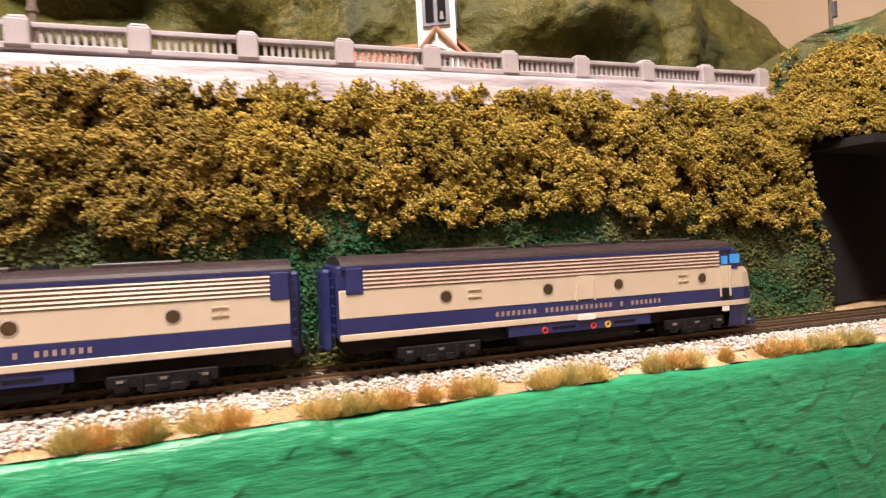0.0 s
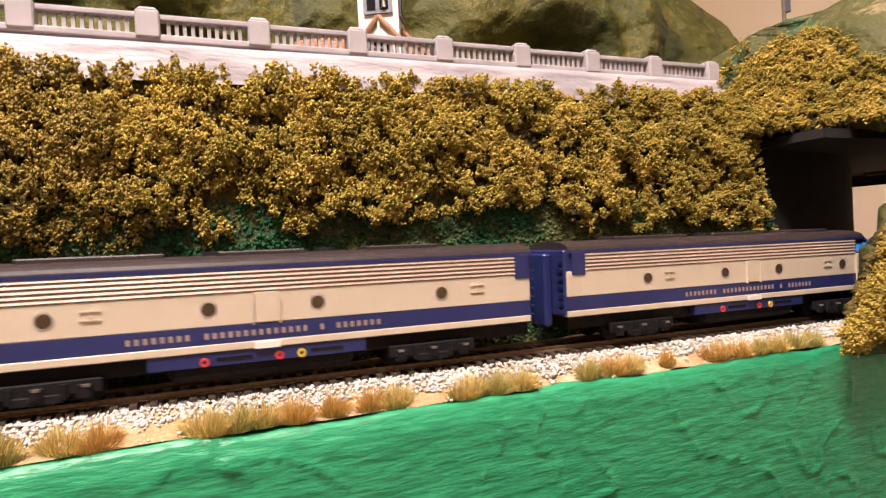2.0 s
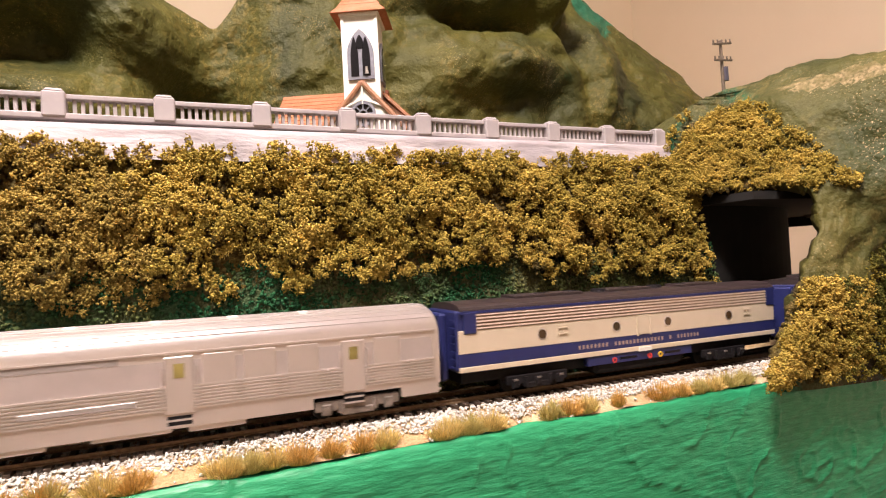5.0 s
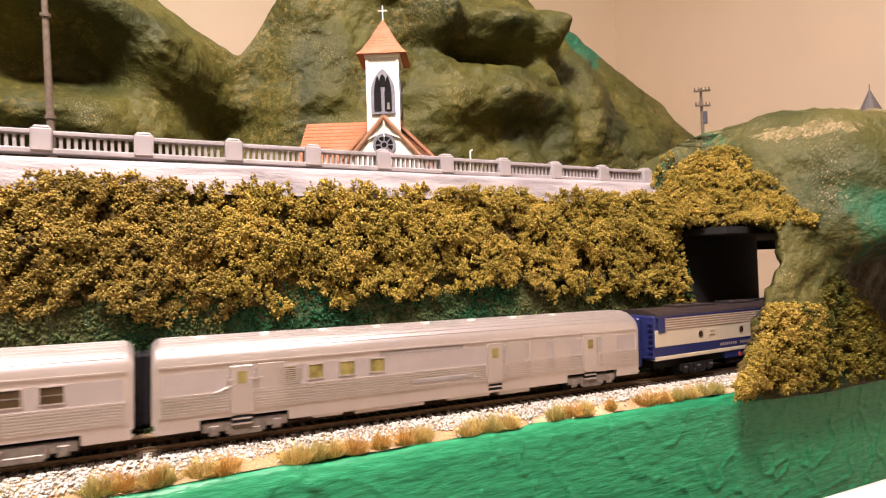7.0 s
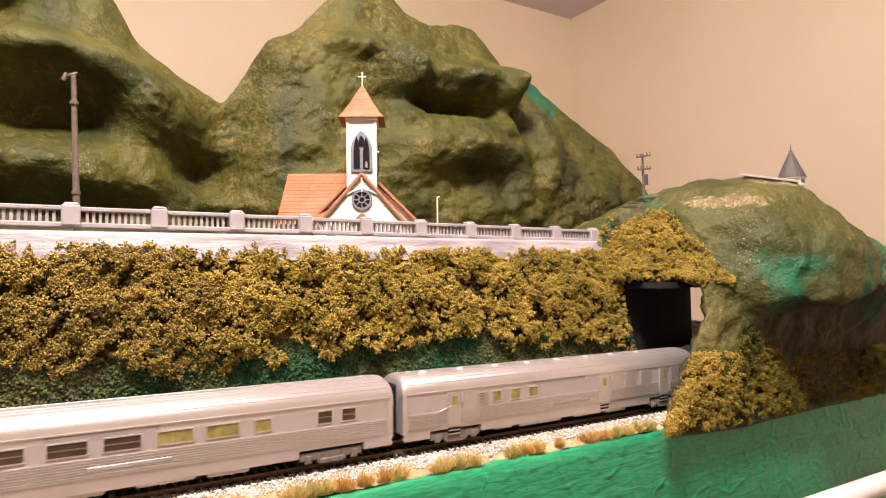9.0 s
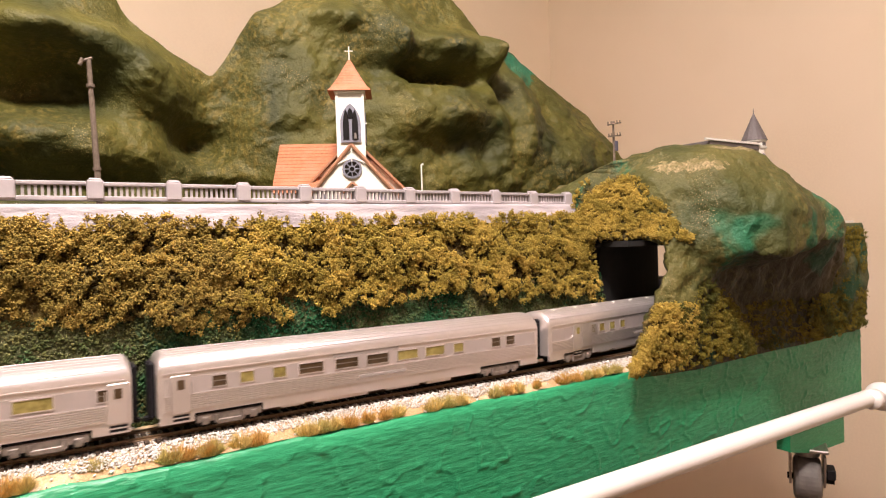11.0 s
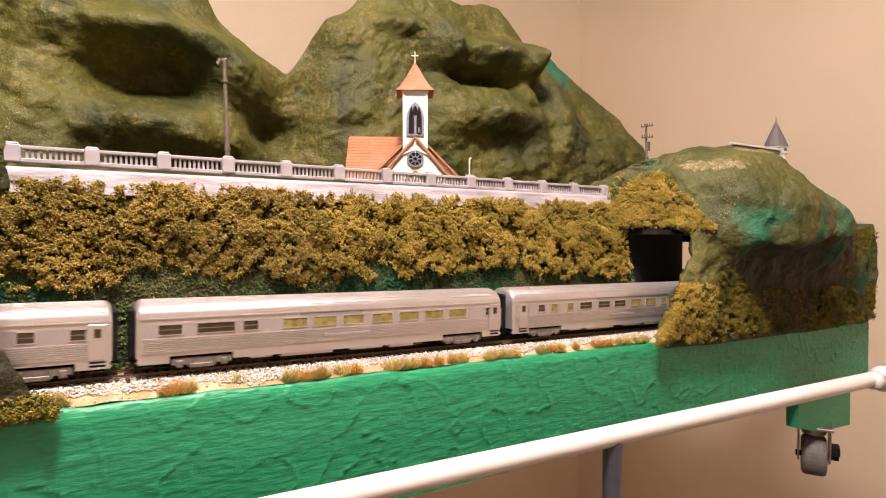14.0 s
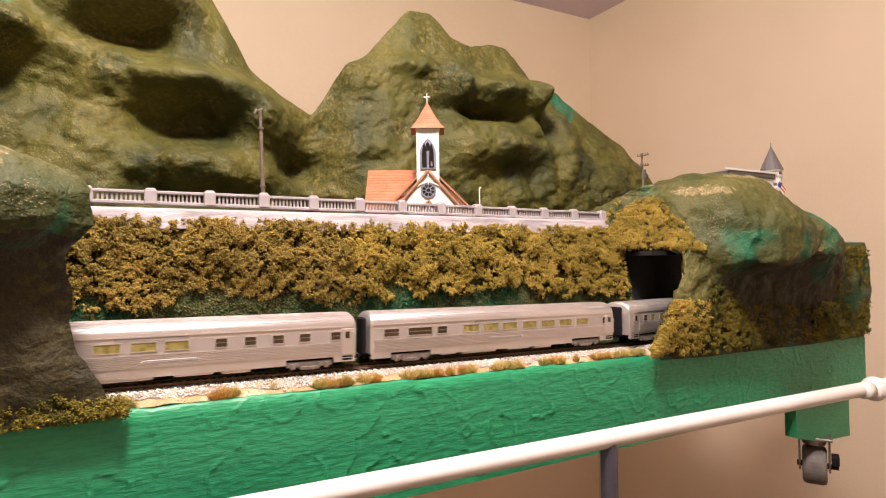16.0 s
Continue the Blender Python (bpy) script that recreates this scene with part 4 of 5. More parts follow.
        nose_band("nose_top", 0.0335, 0.0360, "navy", 0.0150, 0.0095, 0.99, 0.94)
        part("cab", prism(bmesh.new(), [(-hw, 0.0325), (-hw + 0.0006, 0.042), (-0.009, 0.0468), (0.009, 0.0468), (hw - 0.0006, 0.042), (hw, 0.0325)], fr - 0.012, fr + 0.004), M["navy"], t)
        bm = plate(bmesh.new(), [(fr + 0.0040, 0.0340), (fr + 0.0090, 0.0345), (fr + 0.0042, 0.0415)], -hw + 0.001, hw - 0.001)
        part("windscreen_frame", bm, M["navy"], t)
        # cab panes coloured blue for the light on them
        part("windscreen", both(fr - 0.0008, fr + 0.0052, 0.0355, 0.0402, hw - 0.002, hw + 0.0003), M["blue_light_pane"], t, "windscreen with blue light put into its colour")
        part("cab_window", both(fr - 0.0065, fr - 0.0030, 0.0352, 0.0394, hw - 0.002, hw + 0.0005), M["blue_light_pane"], t, "side window with blue light put into its colour")
        part("cab_door", both(fr - 0.0072, fr - 0.0022, 0.0232, 0.0345, hw - 0.001, hw + 0.0004, 0.0002), M["cream"], t)
        for dx in (-0.0080, -0.0018):
            part("grab_rail", both(fr + dx - 0.0003, fr + dx + 0.0003, 0.0190, 0.0335, hw + 0.0003, hw + 0.0011), M["cream"], t)
        part("door_sill", both(fr - 0.0070, fr - 0.0024, 0.0168, 0.0226, hw - 0.001, hw + 0.0003), M["gunmetal"], t)
        part("door_step", both(fr - 0.0068, fr - 0.0028, 0.0115, 0.0138, hw, hw + 0.0008), M["white"], t)
        part("headlight", C((fr + 0.0170, 0, 0.0305), (fr + 0.0198, 0, 0.0300), 0.0026, 0.0022, 14), M["silver"], t)
        part("pilot_plow", B(fr + 0.016, fr + 0.0225, -0.012, 0.012, 0.0018, 0.0060, 0.0015), M["navy"], t)
    return t


def coach(label, windows, extra, roof_lights=()):
    """Corrugated silver car. windows: (x0, x1, z0, z1, material); x runs from the middle."""
    t = empty("passenger_car", pose(0, 0, 0), label, "railway car", "silver cars of the train")
    h, hw = 0.1465, 0.0172
    low, fl0, fl1, sh, top = 0.0112, 0.0148, 0.0225, 0.0365, 0.0480
    sec = [(-hw, low), (-hw, sh)]
    sec += [(-hw * math.cos(math.pi * k / 20) ** 1.0 if k <= 10 else hw * math.cos(math.pi * (20 - k) / 20), sh + (top - sh) * math.sin(math.pi * k / 20) ** 0.72) for k in range(1, 20)]
    sec += [(hw, sh), (hw, low)]
    bm = bmesh.new()
    ends = [(-h, 0.90), (-h + 0.0008, 0.955), (-h + 0.0028, 1.0), (h - 0.0028, 1.0), (h - 0.0008, 0.955), (h, 0.90)]
    rows = [[bm.verts.new((x, y * (0.965 + 0.035 * (w - 0.9) / 0.1), low + (z - low) * (w if z > sh else 1.0))) for y, z in sec] for x, w in ends]
    n = len(sec)
    for a, b in zip(rows, rows[1:]):
        for k in range(n):
            bm.faces.new((a[k], a[(k + 1) % n], b[(k + 1) % n], b[k]))
    bm.faces.new(rows[0])
    bm.faces.new(rows[-1][::-1])
    bmesh.ops.recalc_face_normals(bm, faces=bm.faces)
    body = part("body", bm, M["silver"], t, "", True)
    body.data.set_sharp_from_angle(angle=radians(38))
    for k in range(6):
        zz = fl0 + 0.0001 + k * 0.00128
        for sgn in (-1, 1):
            outline = [(sgn * (hw - 0.0003), zz), (sgn * (hw + 0.0007), zz + 0.00025), (sgn * (hw + 0.0007), zz + 0.00070), (sgn * (hw - 0.0003), zz + 0.00100)]
            bm = prism(bmesh.new(), outline, -h + 0.004, h - 0.004)
            bmesh.ops.recalc_face_normals(bm, faces=bm.faces)
            part("fluting_rib", bm, M["silver"], t)
    part("window_band", both(-h + 0.004, h - 0.004, fl1 + 0.0006, sh - 0.0032, hw - 0.001, hw + 0.00008), M["band"], t, "dull pinkish silver window band")
    for z in (fl1 + 0.0002, fl0 - 0.0009, sh - 0.0004):
        part("belt_rail", both(-h + 0.003, h - 0.003, z, z + 0.0007, hw - 0.0005, hw + 0.0006), M["silver"], t)
    bm = bmesh.new()
    for k in range(5):
        a = math.pi * (0.13 + 0.07 * k)
        for sgn in (-1, 1):
            y, z = -sgn * hw * math.cos(a), sh + (top - sh) * math.sin(a) ** 0.72
            cyl(bm, (-h + 0.004, y, z), (h - 0.004, y, z), 0.00028, n=5)
    part("roof_rib", bm, M["silver"], t)
    part("letterboard", both(-0.038, 0.012, sh - 0.0030, sh - 0.0006, hw - 0.0004, hw + 0.0002), M["letterbar"], t, "dull grey lettering panel")
    part("name_panel", both(-0.020, 0.018, 0.0170, 0.0192, hw, hw + 0.0009, 0.0002), M["letterbar"], t, "dull grey name panel")
    for x0, x1, z0, z1, m in windows:
        e = 0.0006
        for sgn in (-1, 1):
            bm = bmesh.new()
            ya, yb = sorted((sgn * (hw - 0.0005), sgn * (hw + 0.0006)))
            for a, b, c, d in ((x0 - e, x1 + e, z1, z1 + e), (x0 - e, x1 + e, z0 - e, z0), (x0 - e, x0, z0, z1), (x1, x1 + e, z0, z1)):
                box(bm, a, b, ya, yb, c, d)
            w = part("window_frame", bm, M["silver"], t)
            ya, yb = sorted((sgn * (hw - 0.0006), sgn * (hw + 0.0002)))
            part("window_pane", B(x0, x1, ya, yb, z0, z1), M[m], w)
            if m == "brown_pane":
                ya, yb = sorted((sgn * hw, sgn * (hw + 0.0004)))
                part("window_bar", B(x0, x1, ya, yb, (z0 + z1) / 2 - 0.0003, (z0 + z1) / 2 + 0.0003), M["silver_dark"], w)
    for x in extra["doors"]:
        part("door", both(x - 0.0052, x + 0.0052, 0.0125, 0.0350, hw - 0.0004, hw + 0.0008, 0.0003), M["silver"], t)
        part("door_window", both(x - 0.0020, x + 0.0020, 0.0266, 0.0322, hw, hw + 0.0010), M[extra.get("door_glass", "brown_pane")], t)
        for dx in (-0.0062, 0.0062):
            part("grab_rail", both(x + dx - 0.0003, x + dx + 0.0003, 0.0150, 0.0310, hw + 0.0004, hw + 0.0013), M["silver"], t)
        for zz in (0.0072, 0.0096):
            part("step", both(x - 0.0045, x + 0.0045, zz, zz + 0.0008, hw - 0.002, hw + 0.0005), M["silver"], t)
        part("step_well", both(x - 0.0045, x + 0.0045, 0.0080, 0.0116, hw - 0.002, hw + 0.0003), M["gunmetal"], t)
    for x in extra.get("panels", ()):
        part("side_panel", both(x - 0.0065, x + 0.0065, 0.0155, 0.0352, hw - 0.0004, hw + 0.0004, 0.0002), M["silver"], t)
    for x0, x1, z0, z1 in extra.get("vents", ()):
        for k in range(int((z1 - z0) / 0.001)):
            part("vent_slat", both(x0, x1, z0 + 0.001 * k, z0 + 0.001 * k + 0.0005, hw, hw + 0.0007), M["silver"], t)
    # equipment skirts and gear
    for x0, x1, z0 in ((-0.052, -0.012, 0.0046), (0.002, 0.030, 0.0050), (0.036, 0.058, 0.0044), (-0.074, -0.058, 0.0052)):
        part("equipment_box", B(x0, x1, -hw + 0.0008, hw - 0.0008, z0, low + 0.001, 0.0006), M["silver"], t)
    for x0, x1 in ((-h + 0.001, -0.1265), (-0.0860, 0.0860), (0.1265, h - 0.001)):
        part("skirt", both(x0, x1, 0.0066, low + 0.0004, hw - 0.003, hw - 0.00005, 0.0003), M["silver"], t)
    part("underframe", B(-h + 0.003, h - 0.003, -0.010, 0.010, 0.0080, low + 0.001), M["gunmetal"], t)
    trucks(t, (-0.106, 0.106), M["silver_dark"], 2)
    for sgn in (-1, 1):
        x = sgn * h
        part("diaphragm", B(min(x, x + sgn * 0.0036), max(x, x + sgn * 0.0036), -0.0080, 0.0080, 0.0095, 0.0425, 0.0012), M["gunmetal"], t, "black end diaphragm")
        part("coupler", B(min(x, x + sgn * 0.006), max(x, x + sgn * 0.006), -0.002, 0.002, 0.0070, 0.0098, 0.0005), M["gunmetal"], t)
        part("stirrup", both(min(x, x - sgn * 0.006), max(x, x - sgn * 0.006), 0.0078, 0.0086, hw - 0.002, hw), M["silver"], t)
    for x in extra.get("steps", ()):
        part("stepped_rib", [C((x - 0.012, sg * (hw + 0.0004), 0.0228), (x - 0.003, sg * (hw + 0.0004), 0.0262), 0.0006, n=6) for sg in (-1, 1)], M["silver"], t)
        part("stepped_rib", both(x - 0.003, x + 0.004, 0.0257, 0.0268, hw, hw + 0.0009), M["silver"], t)
        part("drip_rail", both(x - 0.007, x + 0.010, 0.0279, 0.0288, hw, hw + 0.0009), M["silver"], t)
    for x in roof_lights:
        part("roof_vent", B(x - 0.0022, x + 0.0022, -0.0052, -0.0024, top - 0.0022, top + 0.0006, 0.0005), M["white"], t)
    # white boxes that paint bright glints onto the roof's shoulder
    for x in extra.get("glints", ()):
        part("roof_glint", B(x - 0.0045, x + 0.0045, -0.0150, -0.0105, sh + 0.0058, sh + 0.0074, 0.0004), M["white"], t)
    return t


W0, W1 = 0.0258, 0.0322
unit_front = locomotive("cream and navy streamlined diesel locomotive with a rounded nose", 0.2225, True)
unit_second = locomotive("cream and navy streamlined booster locomotive, flat at both ends", 0.2285, False)
# dormitory baggage car
car_baggage = coach("silver corrugated baggage and dormitory car with few windows",
                    [(-0.0905, -0.0825, 0.0256, 0.0322, "amber"), (-0.0760, -0.0690, 0.0256, 0.0322, "amber"), (-0.0600, -0.0525, 0.0256, 0.0322, "amber"), (-0.0435, -0.0360, 0.0256, 0.0322, "amber")],
                    {"doors": (0.033, -0.108, 0.104), "door_glass": "amber", "steps": (-0.108,), "panels": (0.048, 0.064, 0.082, 0.120, -0.094), "vents": ((-0.0905, -0.0800, 0.0240, 0.032),)}, [-0.125 + 0.03 * k for k in range(8)])
car_coach = coach("silver corrugated coach with amber lit and dim windows",
                  [(x, x + 0.0165, W0, W1, m) for x, m in zip((-0.062, -0.0365, -0.013, 0.0115, 0.035), ("brown_pane", "brown_pane", "brown_pane", "amber", "amber"))]
                  + [(0.0605, 0.069, W0, W1, "amber"), (0.0970, 0.1055, W0, W1 + 0.0005, "brown_pane"), (0.1120, 0.1205, W0, W1 + 0.0005, "brown_pane"),
                     (-0.0790, -0.0710, W0, W1, "amber"), (-0.0995, -0.0915, W0, W1, "amber"), (-0.116, -0.108, W0, W1, "brown_pane")],
                  {"doors": (-0.134,), "glints": (-0.118, -0.130)})
car_lounge = coach("silver corrugated lounge car with seven bright amber windows",
                   [(-0.1335, -0.1190, W0, W1, "brown_pane"), (-0.1035 - 0.006, -0.0850, W0, W1, "brown_pane"), (-0.0790, -0.0690, W0, W1, "brown_pane")]
                   + [(x, x + 0.0175, W0, W1, m) for x, m in zip((-0.0505, -0.0275, -0.0045, 0.0200, 0.0440, 0.0680, 0.0915), ("amber",) * 7)]
                   + [(0.1295, 0.1375, W0, W1, "brown_pane")],
                   {"doors": (0.1395,), "glints": (0.118, 0.130)})
car_sleeper = coach("silver corrugated sleeping car with paired dark windows",
                    [(x, x + 0.0088, W0, W1, "brown_pane") for x in (0.0310, 0.0530, 0.0750, 0.0970, 0.1240)] + [(x, x + 0.0165, W0, W1, "amber") for x in (-0.0505, -0.0270, -0.0045)]
                    + [(x, x + 0.0088, W0, W1, "brown_pane") for x in (-0.125, -0.10, -0.075)],
                    {"doors": (0.1385,)}, (0.085, 0.097))

# ---- the church ----


def church():
    c = empty("church", pose(0.182, 0.445, 1.392, 0, 0, -28), "small white model church with terracotta roofs and a bell tower", "church")
    # local: the front gable faces -y, the nave runs back along y
    # front wing with its gable, and a nave whose ridge runs to -x behind it
    hw, eave, ridge, d = 0.062, 0.026, 0.086, 0.066

    def slope(a, b, run, name="roof"):
        """A roof slope from the ridge point a down to b, run along the vector run, 2 mm thick, with its tile courses."""
        a, b, run = Vector(a), Vector(b), Vector(run)
        up = (b - a).cross(run).normalized() * 0.0022
        if up.z < 0:
            up = -up
        bm = bmesh.new()
        vs = [bm.verts.new(p + q + o) for o in (Vector((0, 0, 0)), run) for p, q in ((a, up * 0), (b, up * 0), (b, up), (a, up))]
        for f in ((0, 1, 2, 3), (7, 6, 5, 4), (0, 4, 5, 1), (1, 5, 6, 2), (2, 6, 7, 3), (3, 7, 4, 0)):
            bm.faces.new([vs[k] for k in f])
        bmesh.ops.recalc_face_normals(bm, faces=bm.faces)
        roof = part(name, bm, M["terracotta"], c, "terracotta tiled roof slope")
        for k in range(1, 14):
            p = a.lerp(b, k / 14) + up * 1.0
            part("tile_course", C(p, p + run, 0.00045, n=5), M["terracotta"], roof)
        return roof
    part("wing", plate(bmesh.new(), [(-hw + 0.006, 0), (hw - 0.006, 0), (hw - 0.006, eave + 0.004), (0, ridge - 0.004), (-hw + 0.006, eave + 0.004)], 0.020, d), M["white"], c)
    slope((0, 0.015, ridge), (hw + 0.006, 0.015, eave - 0.009), (0, d - 0.012, 0))
    slope((0, 0.015, ridge), (-hw - 0.006, 0.015, eave - 0.009), (0, d - 0.012, 0))
    bm = prism(bmesh.new(), [(0.012, 0), (0.118, 0), (0.118, 0.034), (0.065, 0.084), (0.012, 0.034)], -0.080, 0.010)
    bmesh.ops.recalc_face_normals(bm, faces=bm.faces)
    part("nave", bm, M["white"], c)
    slope((-0.084, 0.065, 0.088), (-0.084, 0.004, 0.0285), (0.096, 0, 0))
    slope((-0.084, 0.065, 0.088), (-0.084, 0.126, 0.0285), (0.096, 0, 0))
    for sgn in (-1, 1):
        part("barge_board", C((0, 0.0145, ridge + 0.0005), (sgn * (hw + 0.006), 0.0145, eave - 0.009), 0.0014, n=6), M["timber"], c)
    # tower, standing in the front
    tw, th = 0.0134, 0.134
    part("tower", B(-tw, tw, -0.002, 0.031, 0, th, 0.0004), M["white"], c)
    for sx in (-1, 1):
        part("tower_corner", B(sx * tw - 0.0012, sx * tw + 0.0012, -0.0032, -0.0010, 0.0, th), M["white"], c)
    part("cornice", B(-tw - 0.0025, tw + 0.0025, -0.0045, 0.0335, th - 0.003, th, 0.0006), M["white"], c)
    bm = bmesh.new()
    levels = [(0.0222, th - 0.001), (0.0178, th + 0.0042), (0.0110, th + 0.016), (0.0050, th + 0.028), (0.0008, th + 0.036)]
    rows = [[bm.verts.new((sx * r, 0.0145 + sy * r, z)) for sx, sy in ((-1, -1), (1, -1), (1, 1), (-1, 1))] for r, z in levels]
    for a, b in zip(rows, rows[1:]):
        for k in range(4):
            bm.faces.new((a[k], a[(k + 1) % 4], b[(k + 1) % 4], b[k]))
    bm.faces.new(rows[0][::-1])
    bm.faces.new(rows[-1])
    spire = part("spire", bm, M["terracotta"], c, "flared terracotta tower roof")
    for k in range(1, 10):
        f = k / 10
        z = th + 0.0042 + 0.031 * f
        r = np.interp(z, [l[1] for l in levels], [l[0] for l in levels]) + 0.0003
        part("tile_course", B(-r, r, 0.0145 - r, 0.0145 + r, z - 0.0003, z + 0.0003), M["terracotta"], spire)
    bm = C((0, 0.0145, th + 0.034), (0, 0.0145, th + 0.050), 0.0006, n=8)
    cyl(bm, (-0.0042, 0.0145, th + 0.0452), (0.0042, 0.0145, th + 0.0452), 0.0006, n=8)
    part("cross", bm, M["white"], c)

    def lancet(half, z0, z1, n=8):
        pts = [(-half, z0), (half, z0)]
        for k in range(n + 1):
            f = k / n
            pts.append((half * math.cos(f * math.pi / 2) ** 0.75, z1 + half * 1.9 * f))
        for k in range(n - 1, -1, -1):
            f = k / n
            pts.append((-half * math.cos(f * math.pi / 2) ** 0.75, z1 + half * 1.9 * f))
        return pts
    w = part("belfry_window", plate(bmesh.new(), lancet(0.0105, 0.080, 0.100), -0.0042, -0.0018), M["lead"], c, "pointed belfry window with grey tracery")
    for sx in (-1, 1):
        part("opening", plate(bmesh.new(), [(sx * 0.0046 + x * 0.34, z) for x, z in lancet(0.0092, 0.0825, 0.0965)], -0.0047, -0.0040), M["pane"], w)
    part("opening", plate(bmesh.new(), [(x * 0.30, 0.104 + (z - 0.0825) * 0.33) for x, z in lancet(0.0092, 0.0825, 0.0985)], -0.0047, -0.0040), M["pane"], w)
    part("bell", C((0.0046, -0.0049, 0.0835), (0.0046, -0.0049, 0.0895), 0.0018, 0.0010, 10), M["zinc"], w)
    s = part("belfry_window", plate(bmesh.new(), lancet(0.0085, 0.080, 0.098), -0.0012, 0.0012), M["lead"], c)
    s.matrix_local = pose(tw + 0.0006, 0.0145, 0, 0, 0, 90)
    o = part("opening", plate(bmesh.new(), lancet(0.0065, 0.083, 0.0975), -0.0018, -0.0010), M["pane"], s)
    # rose window and small porch gable on the tower's front
    bm = bmesh.new()
    n = 24
    for r0, r1, y in ((0.0100, 0.0078, -0.0052), (0.0036, 0.0024, -0.0052)):
        a = [[bm.verts.new((r * math.cos(2 * math.pi * k / n), yy, 0.0525 + r * math.sin(2 * math.pi * k / n))) for k in range(n)] for r, yy in ((r0, -0.0028), (r0, y), (r1, y), (r1, -0.0028))]
        for p, q in zip(a, a[1:]):
            for k in range(n):
                bm.faces.new((p[k], p[(k + 1) % n], q[(k + 1) % n], q[k]))
    for k in range(8):
        an = 2 * math.pi * k / 8
        cyl(bm, (0.0028 * math.cos(an), -0.0044, 0.0525 + 0.0028 * math.sin(an)), (0.0085 * math.cos(an), -0.0044, 0.0525 + 0.0085 * math.sin(an)), 0.0006, n=6)
    r = part("rose_window", bm, M["lead"], c, "grey round rose window with spokes")
    part("glass", C((0, -0.0036, 0.0525), (0, -0.0026, 0.0525), 0.0088, n=24), M["pane"], r)
    part("porch", plate(bmesh.new(), [(-0.045, 0.0), (0.045, 0.0), (0.045, 0.022), (0, 0.0745), (-0.045, 0.022)], -0.0028, 0.020), M["white"], c)
    for sgn in (-1, 1):
        bm = C((0, -0.0045, 0.0775), (sgn * 0.049, -0.0045, 0.0205), 0.0022, n=8)
        part("barge_board", bm, M["timber"], c)
        bm = bmesh.new()
        vs = [bm.verts.new(v) for v in ((0, -0.006, 0.0770), (sgn * 0.050, -0.006, 0.0190), (sgn * 0.050, 0.021, 0.0190), (0, 0.021, 0.0770), (0, -0.006, 0.0790), (sgn * 0.0515, -0.006, 0.0205), (sgn * 0.0515, 0.021, 0.0205), (0, 0.021, 0.0790))]
        for f in ((0, 1, 2, 3), (4, 7, 6, 5), (0, 4, 5, 1), (1, 5, 6, 2), (2, 6, 7, 3), (3, 7, 4, 0)):
            bm.faces.new([vs[k] for k in f])
        part("porch_roof", bm, M["terracotta"], c)
        part("brace", C((sgn * 0.0165, -0.0045, 0.0575), (0, -0.0045, 0.064), 0.0011, n=6), M["white"], c)
        part("door_gable", C((0, -0.0045, 0.0385), (sgn * 0.0125, -0.0045, 0.026), 0.0016, n=6), M["timber"], c)
    part("brace", C((0, -0.0045, 0.060), (0, -0.0045, 0.0745), 0.0010, n=6), M["white"], c)
    part("door", plate(bmesh.new(), lancet(0.0075, 0.0, 0.015), -0.0045, -0.0028), M["timber"], c)
    for sgn in (-1, 1):
        q = part("side_window", plate(bmesh.new(), lancet(0.0042, 0.010, 0.020), -0.0040, -0.0028), M["lead"], c)
        q.matrix_local = pose(sgn * 0.030, 0, 0)
    q = part("aisle_window", plate(bmesh.new(), lancet(0.0055, 0.012, 0.024), 0.0165, 0.0185), M["lead"], c)
    q.matrix_local = pose(0.053, 0, 0)


church()


def lamp_post():
    p = empty("street_pole", pose(-0.0535, 0.334, 1.394, 0, -1.5, 0), "slim grey brown lamp pole behind the balustrade", "pole")
    part("shaft", C((0, 0, 0), (0, 0, 0.103), 0.0022, 0.0015, 10), M["pole"], p)
    bm = C((-0.0045, -0.001, 0.1015), (0.002, 0, 0.1045), 0.0010, n=8)
    cyl(bm, (-0.0055, -0.001, 0.0990), (-0.0035, -0.001, 0.1035), 0.0013, n=8)
    part("arm", bm, M["pole"], p)
    for z in (0.03, 0.085):
        part("band", C((0, 0, z), (0, 0, z + 0.002), 0.0026, n=10), M["pole"], p)
    q = empty("small_lamp", pose(0.3264, 0.545, 1.394), "tiny white hooked lamp beside the church", "lamp post")
    part("shaft", C((0, 0, 0), (0, 0, 0.072), 0.0010, n=8), M["white"], q)
    part("hook", C((0, 0, 0.072), (0.0030, 0, 0.0735), 0.0012, n=8), M["white"], q)


lamp_post()


def telegraph_pole():
    p = empty("telegraph_pole", pose(0.468, 0.345, 1.424, 0, -1.5, 12), "grey telegraph pole with two crossarms on the knoll", "telegraph pole")
    part("shaft", C((0, 0, 0), (0, 0, 0.074), 0.0017, 0.0012, 10), M["pole"], p)
    for z, h, tilt in ((0.071, 0.0155, -10), (0.057, 0.0145, -7)):
        arm = part("crossarm", B(-h, h, -0.0022, -0.0008, -0.0008, 0.0008, 0.0002), M["pole"], p)
        arm.matrix_local = pose(0, 0, z, 0, tilt, 0)
        for k in range(5):
            x = -h * 0.9 + h * 1.8 * k / 4
            part("insulator", C((x, -0.0015, 0.0006), (x, -0.0015, 0.0034), 0.0008, 0.0006, 8), M["pole"], arm)
    part("transformer", C((0.0026, -0.001, 0.040), (0.0026, -0.001, 0.0515), 0.0026, n=12), M["grey_post"], p)


telegraph_pole()


